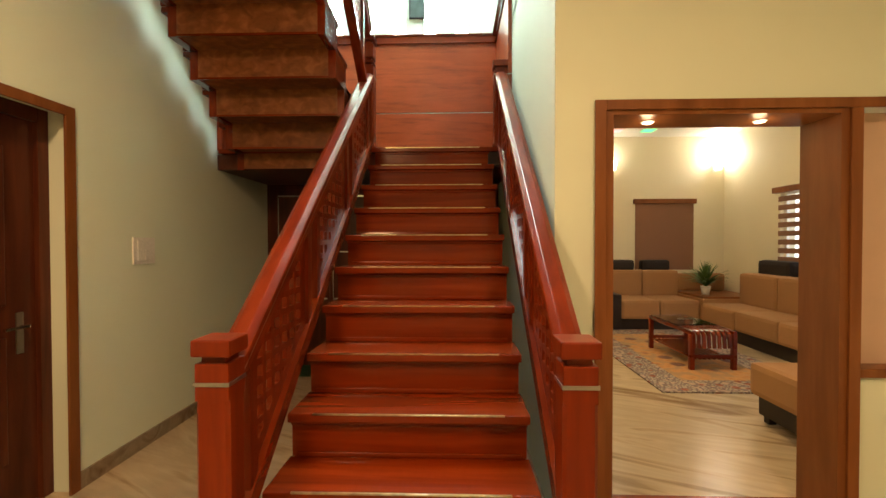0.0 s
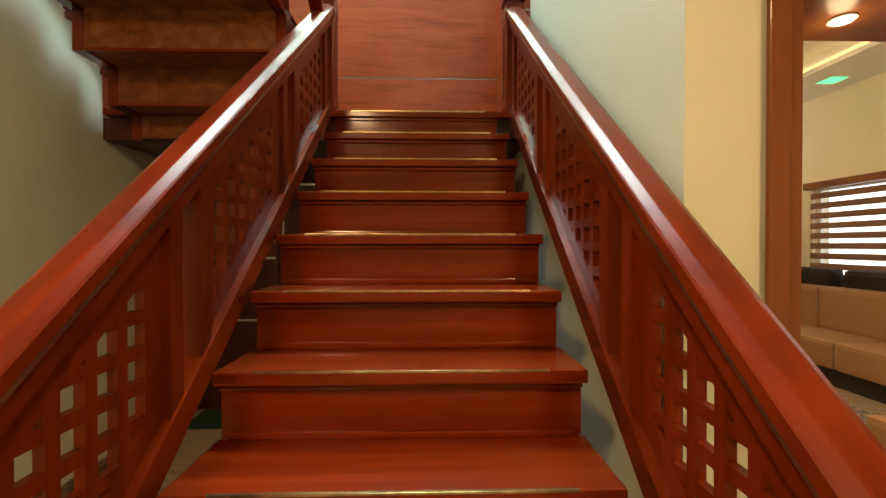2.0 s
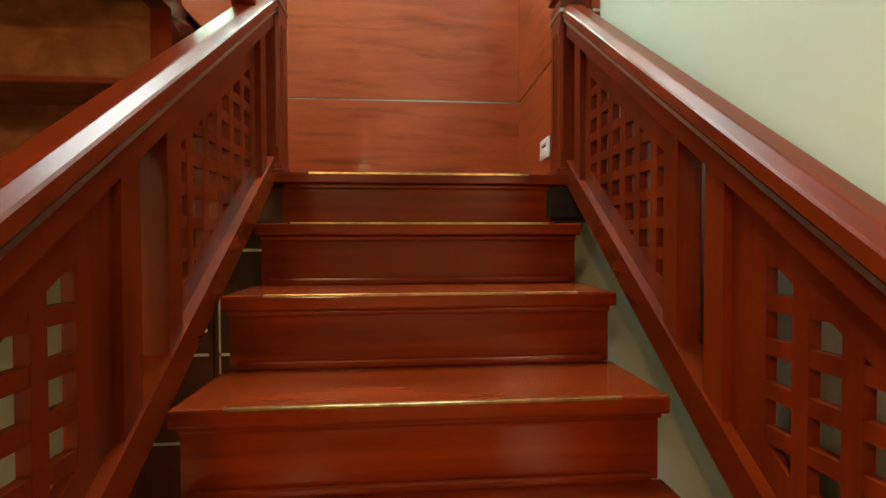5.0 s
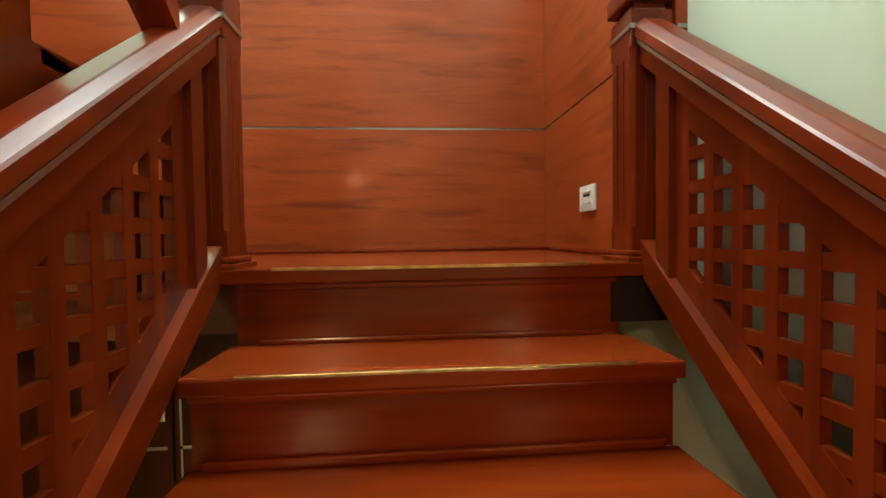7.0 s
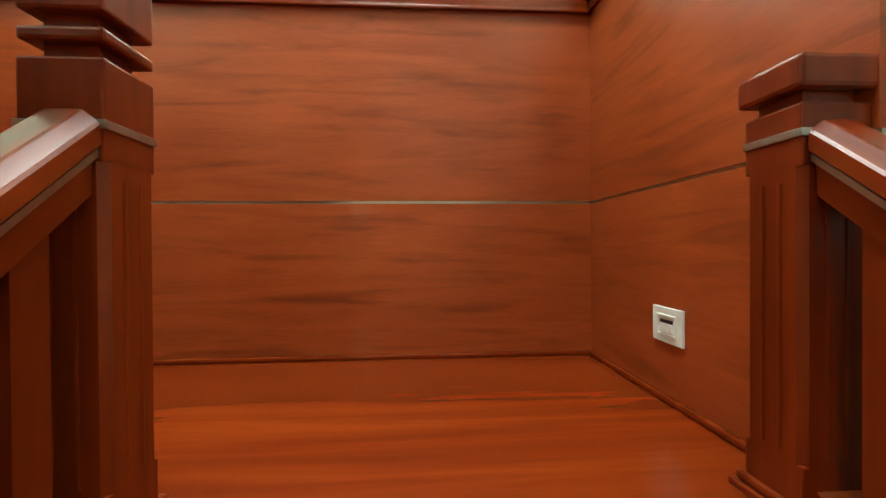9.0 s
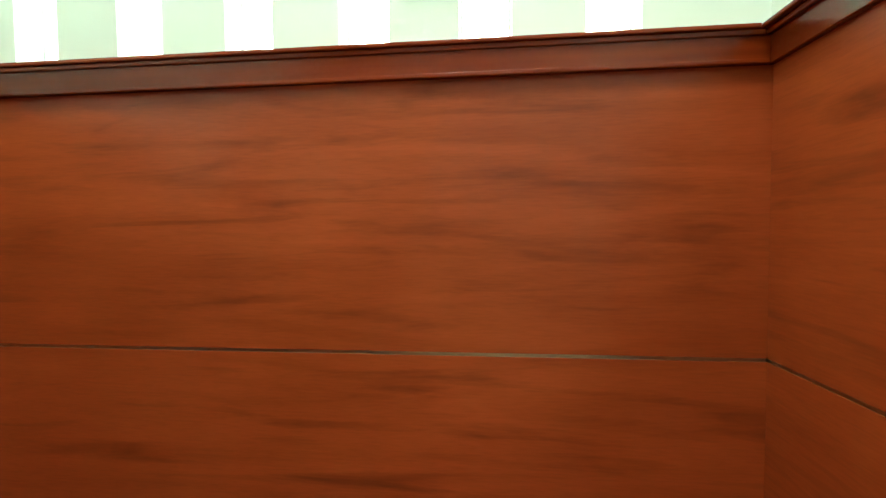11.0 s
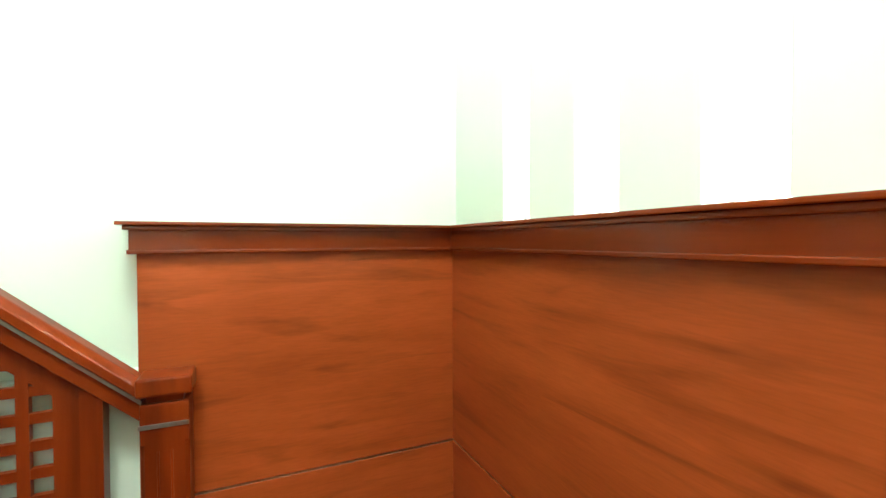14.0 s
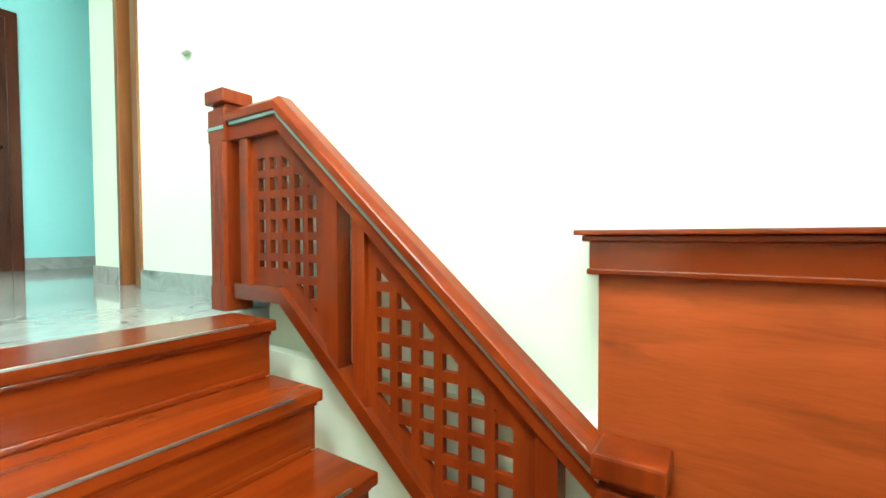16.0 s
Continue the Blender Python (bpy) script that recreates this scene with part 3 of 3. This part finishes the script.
# ---- panelling on the landing ----
STRIP, CAPB, CAPT = 2.744, 3.463, 3.552
back = thing("wall_panelling", "horizontally grained red-brown veneer panelling with a moulded cap", "wall panelling", "landing panelling")
part("panel", cube(-1.86, 0.50, YB, YB + 0.058, LAND, STRIP - 0.005), VENEER_X, back)
part("panel", cube(-1.86, 0.50, YB, YB + 0.058, STRIP + 0.005, CAPB), VENEER_X, back)
part("metal_strip", cube(-1.86, 0.50, YB + 0.004, YB + 0.05, STRIP - 0.0052, STRIP + 0.0052), STEEL, back, "thin grey metal inlay strip")
part("cap_board", boxes((-1.845, 0.485, YB - 0.016, YB + 0.058, CAPB, CAPT - 0.022), (-1.84, 0.48, YB - 0.022, YB - 0.014, CAPB - 0.002, CAPB + 0.01), bevel=0.003), WOOD_X, back)
part("cap_moulding", boxes((-1.83, 0.47, YB - 0.022, YB + 0.058, CAPT - 0.024, CAPT - 0.011), (-1.815, 0.455, YB - 0.03, YB + 0.058, CAPT - 0.0108, CAPT), bevel=0.003), WOOD_X, back)
left = thing("wall_panelling", "red-brown veneer panelling with a moulded cap beside the upper flight", "wall panelling", "landing panelling")
YE = 3.457
part("panel", cube(WXU, -1.86, YE, YB + 0.05, LAND, STRIP - 0.005), VENEER_Y, left)
part("panel", cube(WXU, -1.86, YE, YB + 0.05, STRIP + 0.005, CAPB), VENEER_Y, left)
part("metal_strip", cube(WXU, -1.864, YE, YB + 0.05, STRIP - 0.0052, STRIP + 0.0052), STEEL, left, "thin grey metal inlay strip")
part("cap_board", boxes((WXU, -1.844, YE - 0.016, YB + 0.05, CAPB, CAPT - 0.022), (-1.846, -1.838, YE - 0.02, YB, CAPB - 0.002, CAPB + 0.01), bevel=0.003), WOOD_Y, left)
part("cap_moulding", boxes((WXU, -1.832, YE - 0.028, YB + 0.05, CAPT - 0.024, CAPT - 0.011), (WXU, -1.818, YE - 0.042, YB + 0.05, CAPT - 0.0108, CAPT), bevel=0.003), WOOD_Y, left)
right = thing("wall_panelling", "red-brown veneer panelling with a socket beside the landing post", "wall panelling", "landing panelling")
part("panel", cube(0.50, RX, 3.41, YB + 0.05, LAND, STRIP - 0.005), VENEER_Y, right)
part("panel", cube(0.50, RX, 3.41, YB + 0.05, STRIP + 0.005, CAPB), VENEER_Y, right)
part("metal_strip", cube(0.504, RX, 3.41, YB + 0.05, STRIP - 0.0052, STRIP + 0.0052), STEEL, right, "thin grey metal inlay strip")
part("cap_board", boxes((0.484, RX, 3.395, YB + 0.05, CAPB, CAPT - 0.022), bevel=0.003), WOOD_Y, right)
part("cap_moulding", boxes((0.472, RX, 3.385, YB + 0.05, CAPT - 0.024, CAPT - 0.011), (0.458, RX, 3.37, YB + 0.05, CAPT - 0.0108, CAPT), bevel=0.003), WOOD_Y, right)

# step light on the right panelling
s = thing("foot_light", "small white plastic step light on the panelling", "wall light")
part("plate", cube(0.492, 0.4995, 3.862, 3.998, 2.316, 2.412, bevel=0.003), WHITE, s)
part("rim", boxes((0.489, 0.4922, 3.888, 3.972, 2.336, 2.341), (0.489, 0.4922, 3.888, 3.972, 2.387, 2.392), (0.489, 0.4922, 3.888, 3.893, 2.341, 2.387), (0.489, 0.4922, 3.967, 3.972, 2.341, 2.387)), WHITE, s)
part("slot", cube(0.490, 0.4922, 3.902, 3.958, 2.370, 2.379), BLACKP, s)
part("rocker", cube(0.488, 0.4922, 3.902, 3.958, 2.346, 2.368, bevel=0.001), WHITE, s)

# picture on the back wall
p = thing("framed_picture", "small dark framed picture on the pale green wall", "picture")
part("picture_frame", boxes((-0.41, -0.245, 4.475, 4.498, 3.75, 3.765), (-0.41, -0.245, 4.475, 4.498, 4.055, 4.07), (-0.41, -0.395, 4.475, 4.498, 3.765, 4.055), (-0.26, -0.245, 4.475, 4.498, 3.765, 4.055), bevel=0.002), BLACKP, p)
part("picture_print", cube(-0.395, -0.26, 4.485, 4.498, 3.765, 4.055), PICTURE, p)

# ---- hall things ----
d = thing("door_1", "closed dark wooden door in a deep plastered reveal", "door", kind=S)
part("door_frame", boxes((-2.06, -2.01, 2.03, 2.09, FZ, 2.07), (-2.06, -2.01, 1.15, 1.21, FZ, 2.07), (-2.06, -2.01, 1.21, 2.03, 2.0, 2.07), bevel=0.004), DARK_WOOD, d)
part("door_leaf", cube(-2.08, -2.035, 1.21, 2.03, FZ + 0.01, 2.0), DARK_WOOD, d)
part("raised_panel", boxes((-2.035, -2.022, 1.32, 1.88, 0.35, 0.95), (-2.035, -2.022, 1.32, 1.88, 1.1, 1.85), bevel=0.006), DARK_WOOD, d)
h = part("handle_plate", cube(-2.035, -2.028, 1.93, 1.965, 0.86, 1.06, bevel=0.002), STEEL, d, "steel handle plate")
part("lever", boxes((-2.028, -1.985, 1.94, 1.955, 0.985, 1.0), (-1.998, -1.983, 1.84, 1.955, 0.985, 1.0), bevel=0.003), CHROME, h)
solid("door_casing", boxes((WX, WX + 0.016, 2.055, 2.11, FZ, 2.09), (WX, WX + 0.016, 1.12, 1.17, FZ, 2.09), (WX, WX + 0.016, 1.17, 2.055, 2.04, 2.09), bevel=0.003), FRAME_WOOD, "brown wooden casing round the door reveal", "door casing", kind=S)
sw = thing("light_switch", "white plastic switch plate on the plaster wall", "switch")
part("plate", cube(WX, WX + 0.011, 2.505, 2.69, 1.262, 1.428, bevel=0.003), WHITE, sw)
for k in range(2):
    part("rocker", cube(WX + 0.0112, WX + 0.018, 2.535 + 0.064 * k, 2.594 + 0.064 * k, 1.285, 1.345, bevel=0.002), WHITE, sw)
part("rocker", cube(WX + 0.0112, WX + 0.016, 2.535, 2.658, 1.355, 1.408, bevel=0.002), WHITE, sw)
su = thing("wall_sensor", "small white plastic fitting on the upper wall", "wall fitting")
part("body", cube(WXU, WXU + 0.03, 1.585, 1.665, 4.375, 4.465, bevel=0.008), WHITE, su)

# casing of the living room opening, with downlights in its lining
op = thing("door_2", "wide wooden lined opening to the living room", "opening", kind=S)
part("jamb", boxes((0.745, 0.79, 1.895, 2.125, FZ, 1.99)), FRAME_WOOD, op)
part("jamb", boxes((1.785, 1.83, 1.895, 2.125, FZ, 1.99)), FRAME_WOOD, op)
part("lining", boxes((0.79, 1.785, 1.895, 2.125, 1.965, 1.99)), FRAME_WOOD, op)
part("casing", boxes((0.705, 0.755, 1.882, 1.894, FZ, 2.03), bevel=0.003), FRAME_WOOD, op)
part("casing", boxes((1.82, 1.87, 1.882, 1.894, FZ, 1.984), bevel=0.003), FRAME_WOOD, op)
part("casing", boxes((0.755, 3.0, 1.882, 1.894, 1.985, 2.03), bevel=0.003), FRAME_WOOD, op)
part("threshold", cube(0.79, 1.785, 1.895, 2.125, FZ, FZ + 0.012), WOOD_X, op, "red-brown timber threshold")
for x in (0.99, 1.51):
    dl = thing("downlight", "small round lit downlight in the wooden lining", "downlight", "opening downlights")
    part("ring", lathe(bmesh.new(), [(0.03, 1.961), (0.03, 1.9645)], x, 2.01, 24), WHITE, dl)
    part("lens", lathe(bmesh.new(), [(0.022, 1.957), (0.022, 1.9608)], x, 2.01, 24), LAMP_ON, dl)
bay = thing("window_7", "pinkish panel in a wooden frame with a wooden sill rail", "window", kind=S)
part("pane", cube(1.87, 2.99, 1.98, 1.99, 0.83, 1.985), PINK, bay)
part("window_sill", cube(1.872, 2.99, 1.885, 1.99, 0.79, 0.83, bevel=0.004), FRAME_WOOD, bay)

# cupboard under the landing
c = thing("cupboard", "dark brown built-in cupboard with metal inlay strips under the landing", "cupboard")
part("carcass", cube(-1.9, 0.52, 4.40, 4.495, FZ, 2.0), DARK_WOOD, c)
for k in range(4):
    x0 = -1.8 + 0.575 * k
    dd = part("cupboard_door", cube(x0, x0 + 0.56, 4.38, 4.399, FZ + 0.16, 1.98, bevel=0.003), DARK_WOOD, c)
    for z in (0.8, 1.29, 1.87):
        part("inlay_strip", cube(x0 + 0.02, x0 + 0.54, 4.376, 4.3795, z, z + 0.016), CHROME, dd)
    part("inlay_strip", cube(x0 + 0.02, x0 + 0.03, 4.376, 4.3795, 0.82, 1.86), CHROME, dd)
    h = part("handle", boxes((x0 + 0.515, x0 + 0.527, 4.35, 4.362, 1.62, 1.92), (x0 + 0.515, x0 + 0.527, 4.362, 4.3795, 1.65, 1.665), (x0 + 0.515, x0 + 0.527, 4.362, 4.3795, 1.875, 1.89), bevel=0.003), CHROME, dd, "chrome bar handle")
    lock = part("lock_case", cube(x0 + 0.44, x0 + 0.545, 4.355, 4.3795, 1.425, 1.485, bevel=0.008), CHROME, dd, "chrome lock case")
    part("keyhole", cube(x0 + 0.485, x0 + 0.491, 4.3535, 4.356, 1.445, 1.468), BLACKP, lock)
solid("floor_mat", cube(-1.8, -0.75, 4.02, 4.36, FZ, FZ + 0.015, bevel=0.004), GREEN_MAT, "dark green mat on the marble floor by the cupboard", "mat")

# upstairs door surround and far door
solid("door_3", boxes((-2.16, WXU + 0.012, 1.03, 1.1, UP, 5.4), (-2.16, WXU + 0.012, 0.82, 0.86, UP, 5.4), (-2.14, -2.08, 0.86, 1.03, UP, 5.4), bevel=0.004), FRAME_WOOD, "brown wooden door in the upper wall", "door", kind=S)
fd = thing("door_4", "dark brown door in the cyan wall", "door", kind=S)
part("door_leaf", cube(-1.9, -1.15, -1.2, -1.17, UP, 5.3), DARK_WOOD, fd)
part("door_frame", boxes((-1.97, -1.9, -1.2, -1.15, UP, 5.36), (-1.15, -1.08, -1.2, -1.15, UP, 5.36), (-1.9, -1.15, -1.2, -1.15, 5.3, 5.36)), DARK_WOOD, fd)
part("handle", boxes((-1.86, -1.84, -1.169, -1.13, 4.25, 4.27), (-1.86, -1.78, -1.145, -1.13, 4.25, 4.27)), CHROME, fd)

# ---- living room ----


def cushion(x0, x1, y0, y1, z0, z1, r=0.045):
    return box(bmesh.new(), x0, x1, y0, y1, z0, z1, bevel=r)


rug = thing("rug", "ochre rug with a dark and cream patterned border on marble", "rug")
part("field", cube(2.17, 3.03, 3.97, 5.98, FZ, FZ + 0.011), RUG_FIELD, rug)
part("border", boxes((1.85, 2.168, 3.65, 6.3, FZ, FZ + 0.012), (3.032, 3.35, 3.65, 6.3, FZ, FZ + 0.012), (2.168, 3.032, 3.65, 3.968, FZ, FZ + 0.012), (2.168, 3.032, 5.982, 6.3, FZ, FZ + 0.012)), RUG_BORDER, rug, "dark and cream patterned border")

so = thing("sofa", "tan fabric two seat sofa with dark base and dark headrests", "sofa", "sectional sofa")
part("base", cube(2.36, 3.62, 6.34, 7.2, FZ, FZ + 0.16, bevel=0.01), SOFA_BASE, so)
part("armrest", cube(2.31, 2.49, 6.24, 7.2, FZ + 0.02, FZ + 0.53, bevel=0.02), SOFA_BASE, so)
for k in range(2):
    x0 = 2.5 + 0.57 * k
    part("seat", cushion(x0, x0 + 0.568, 6.28, 7.05, FZ + 0.16, FZ + 0.44), TAN, so)
    part("backrest", cushion(x0, x0 + 0.568, 6.9, 7.18, FZ + 0.42, FZ + 0.84), TAN, so)
    part("headrest", cushion(x0 + 0.05, x0 + 0.5, 7.03, 7.2, FZ + 0.82, FZ + 1.0, 0.05), BLACKF, so, "dark headrest roll")
sr = thing("sofa", "tan fabric four seat sofa with dark base under the window", "sofa", "sectional sofa")
part("base", cube(3.66, 4.5, 3.3, 6.2, FZ, FZ + 0.16, bevel=0.01), SOFA_BASE, sr)
for k in range(4):
    y0 = 3.3 + 0.725 * k
    part("seat", cushion(3.6, 4.25, y0, y0 + 0.722, FZ + 0.16, FZ + 0.42), TAN, sr)
    part("backrest", cushion(4.12, 4.4, y0, y0 + 0.722, FZ + 0.4, FZ + 0.85), TAN, sr)
    part("headrest", cushion(4.33, 4.5, y0 + 0.06, y0 + 0.66, FZ + 0.8, FZ + 1.04, 0.06), BLACKF, sr, "dark headrest roll")
ct = thing("corner_table", "dark wooden corner table top on a tan upholstered base between sofas", "table")
part("tabletop", cube(3.66, 4.5, 6.24, 7.2, FZ + 0.47, FZ + 0.5, bevel=0.008), FRAME_WOOD, ct)
part("body", cube(3.64, 4.48, 6.22, 7.18, FZ + 0.16, FZ + 0.469, bevel=0.02), TAN, ct)
part("base", cube(3.68, 4.47, 6.26, 7.17, FZ, FZ + 0.159), SOFA_BASE, ct)
part("backrest", cushion(3.66, 4.45, 7.03, 7.2, FZ + 0.5, FZ + 0.78), TAN, ct)
ot = thing("ottoman", "tan fabric ottoman with a dark base on the marble floor", "ottoman")
part("base", cube(2.27, 3.11, 2.3, 3.1, FZ + 0.05, FZ + 0.2, bevel=0.01), SOFA_BASE, ot)
part("seat", cushion(2.23, 3.15, 2.26, 3.15, FZ + 0.18, FZ + 0.42), TAN, ot)
for x, y in ((2.32, 2.35), (3.06, 2.35), (2.32, 3.05), (3.06, 3.05)):
    part("leg", cube(x - 0.025, x + 0.025, y - 0.025, y + 0.025, FZ, FZ + 0.05), SOFA_BASE, ot)

ta = thing("coffee_table", "red-brown slatted coffee table with a glass top on the rug", "table")
X0, X1, Y0, Y1, ZR = 2.42, 2.88, 4.28, 5.22, FZ + 0.012
for x in (X0, X1 - 0.045):
    for y in (Y0, Y1 - 0.045):
        part("leg", cube(x, x + 0.045, y, y + 0.045, ZR, ZR + 0.36, bevel=0.006), WOOD_Z, ta)
for x in (X0 + 0.004, X1 - 0.04):
    part("side_rail", cube(x, x + 0.036, Y0, Y1, ZR + 0.35, ZR + 0.39, bevel=0.006), WOOD_Y, ta)
for y in (Y0, Y1 - 0.035):
    part("end_rail", cube(X0, X1, y, y + 0.035, ZR + 0.12, ZR + 0.155, bevel=0.005), WOOD_X, ta)
for k in range(9):
    # curved slats falling over the end
    x = X0 + 0.02 + k * 0.05
    bm = bmesh.new()
    pts = [(Y0 + 0.3, 0.335), (Y0 + 0.08, 0.335), (Y0 + 0.03, 0.325), (Y0, 0.29), (Y0 - 0.012, 0.16), (Y0 + 0.008, 0.16), (Y0 + 0.022, 0.28), (Y0 + 0.045, 0.305), (Y0 + 0.085, 0.315), (Y0 + 0.3, 0.315)]
    prism(bm, [(y, ZR + z + 0.06) for y, z in pts], "x", x, x + 0.028)
    part("curved_slat", bm, WOOD_Y, ta)
part("glass_top", cube(X0 + 0.02, X1 - 0.02, Y0 + 0.31, Y1 - 0.02, ZR + 0.391, ZR + 0.4), GLASS, ta, "clear glass top")
for k in range(8):
    x = X0 + 0.05 + k * 0.048
    part("shelf_slat", cube(x, x + 0.026, Y0 + 0.03, Y1 - 0.03, ZR + 0.1, ZR + 0.118), WOOD_Y, ta)

pl = thing("potted_plant", "small green leafy plant in a white pot on the corner table", "plant")
px, py, pz = 3.83, 6.5, FZ + 0.5
part("pot", lathe(bmesh.new(), [(0.05, pz), (0.068, pz + 0.12), (0.072, pz + 0.13), (0.06, pz + 0.13), (0.055, pz + 0.1)], px, py, 20), POT, pl, smooth=True)
rng = random.Random(4)
bm = bmesh.new()
for k in range(150):
    a, tilt, ln = rng.uniform(0, 6.28), rng.uniform(0.1, 1.15), rng.uniform(0.16, 0.42)
    w = rng.uniform(0.008, 0.017)
    dx, dy = math.cos(a), math.sin(a)
    prev = None
    for s in range(5):
        u = s / 4
        r = ln * u * math.sin(tilt * (0.5 + 0.7 * u))
        z = pz + 0.11 + ln * u * math.cos(tilt * (0.5 + 0.7 * u))
        ww = w * (1 - (2 * u - 0.8) ** 2 * 0.5) if s < 4 else 0.001
        q = (bm.verts.new((px + dx * r - dy * ww, py + dy * r + dx * ww, z)), bm.verts.new((px + dx * r + dy * ww, py + dy * r - dx * ww, z + 0.002)))
        if prev:
            bm.faces.new((prev[0], prev[1], q[1], q[0]))
        prev = q
part("foliage", bm, LEAF, pl)

# zebra blinds
w = thing("window_8", "window with a striped brown zebra blind, bright daylight behind", "window", kind=S)
part("window_frame", boxes((4.6, 4.64, 3.7, 3.75, 1.02, 2.08), (4.6, 4.64, 5.95, 6.0, 1.02, 2.08), (4.6, 4.64, 3.75, 5.95, 1.02, 1.06), (4.6, 4.64, 3.75, 5.95, 2.04, 2.08)), WHITE, w)
zb_ = thing("blind", "brown and translucent striped zebra blind", "blind", "zebra blinds")
part("blind_cassette", cube(4.47, 4.549, 3.62, 6.06, 2.06, 2.14, bevel=0.008), FRAME_WOOD, zb_)
for k in range(9):
    part("slat", cube(4.535, 4.54, 3.66, 6.02, 1.0 + k * 0.118, 1.07 + k * 0.118), BLIND, zb_)
w = thing("window_9", "window with a closed brown roller blind", "window", kind=S)
part("window_frame", boxes((3.1, 3.14, 7.3, 7.34, 0.95, 2.05), (3.98, 4.02, 7.3, 7.34, 0.95, 2.05), (3.14, 3.98, 7.3, 7.34, 2.01, 2.05)), WHITE, w)
zb_ = thing("blind", "closed brown striped roller blind", "blind", "zebra blinds")
part("blind_cassette", cube(3.05, 4.07, 7.18, 7.249, 2.03, 2.11, bevel=0.008), FRAME_WOOD, zb_)
for k in range(14):
    part("slat", cube(3.08, 4.04, 7.225 + 0.004 * (k % 2), 7.23 + 0.004 * (k % 2), 0.93 + k * 0.08, 1.012 + k * 0.08), BLIND, zb_)

# lamps of the living room
ch = thing("chandelier", "three-armed ceiling lamp with lit frosted shades", "ceiling lamp")
cx, cy = 2.06, 3.9
part("rod", lathe(bmesh.new(), [(0.012, 2.72), (0.012, 3.335)], cx, cy, 12), CHROME, ch)
part("canopy", lathe(bmesh.new(), [(0.03, 3.29), (0.06, 3.337)], cx, cy, 20), CHROME, ch)
part("hub", lathe(bmesh.new(), [(0.02, 2.68), (0.06, 2.71), (0.06, 2.75), (0.02, 2.78)], cx, cy, 20), CHROME, ch)
for k in range(3):
    a = 2 * math.pi * k / 3 + 0.3
    lx, ly = cx + 0.17 * math.cos(a), cy + 0.17 * math.sin(a)
    bm = bmesh.new()
    box(bm, 0, 0.17, -0.008, 0.008, 2.72, 2.736)
    bmesh.ops.transform(bm, matrix=Matrix.Translation((cx, cy, 0)) @ Matrix.Rotation(a, 4, "Z"), verts=bm.verts)
    part("arm", bm, CHROME, ch)
    part("shade", lathe(bmesh.new(), [(0.03, 2.71), (0.075, 2.66), (0.085, 2.6), (0.06, 2.55), (0.02, 2.54)], lx, ly, 20), LAMP_ON, ch, "lit frosted shade", smooth=True)
point_lamp("chandelier_light", (cx, cy, 2.42), 75, WARM, 0.1)
for lx, watts in ((4.40, 20), (2.68, 3.0)):
    wl = thing("wall_lamp", "lit white wall lamp washing the cream wall", "wall lamp", "living room wall lamps")
    part("back_plate", cube(lx - 0.05, lx + 0.05, 7.235, 7.249, 2.55, 2.75, bevel=0.004), WHITE, wl)
    part("shade", lathe(bmesh.new(), [(0.05, 2.58), (0.075, 2.72), (0.07, 2.72), (0.045, 2.59)], lx, 7.165, 20), LAMP_ON, wl, smooth=True)
    point_lamp("wall_lamp_light", (lx, 7.1, 2.82), watts, (1, 0.9, 0.72), 0.05)
solid("cove_light", boxes((1.26, 3.89, 6.5, 6.54, 3.21, 3.23), (3.86, 3.89, 2.96, 6.5, 3.21, 3.23)), COVE_ON, "amber light strip inside the ceiling tray", "light strip")
for k, (x, y, m) in enumerate(((4.2, 5.4, GREEN_ON), (4.1, 6.7, PINK_ON), (3.1, 6.8, GREEN_ON), (2.6, 6.8, PINK_ON))):
    sp = thing("ceiling_spot", "square coloured ceiling spot, lit", "ceiling spot", "coloured spots")
    part("frame", boxes((x - 0.1, x + 0.1, y - 0.1, y + 0.1, 3.142, 3.1495)), WHITE, sp)
    part("diffuser", cube(x - 0.085, x + 0.085, y - 0.085, y + 0.085, 3.136, 3.1415), m, sp)

# hall ceiling lamps, added out of view to give the hall its warm light
for x, y, watts in ((-0.95, 0.3, 56), (1.1, -0.7, 62)):
    hl = thing("added_hall_lamp", "round white ceiling lamp added out of view to light the hall", "ceiling lamp", "hall ceiling lamps")
    part("rim", lathe(bmesh.new(), [(0.16, 3.08), (0.16, 3.119)], x, y, 28), WHITE, hl)
    part("diffuser", lathe(bmesh.new(), [(0.14, 3.07), (0.15, 3.0795)], x, y, 28), LAMP_ON, hl)
    area_lamp("added_hall_light", (x, y, 3.05), (x, y, 0), 0.26, 0.26, watts, (1.0, 0.6, 0.29))
for x in (0.99, 1.51):
    point_lamp("downlight_light", (x, 2.01, 1.92), 0.5, WARM, 0.03)
area_lamp("slit_daylight", (-0.65, 4.75, 4.6), (-0.65, 0, 4.2), 2.0, 2.1, 330, DAY)
# sky above the stairwell
area_lamp("skylight_daylight", (-0.3, 3.35, 6.05), (-0.3, 3.35, 0), 1.0, 1.1, 175, DAY)
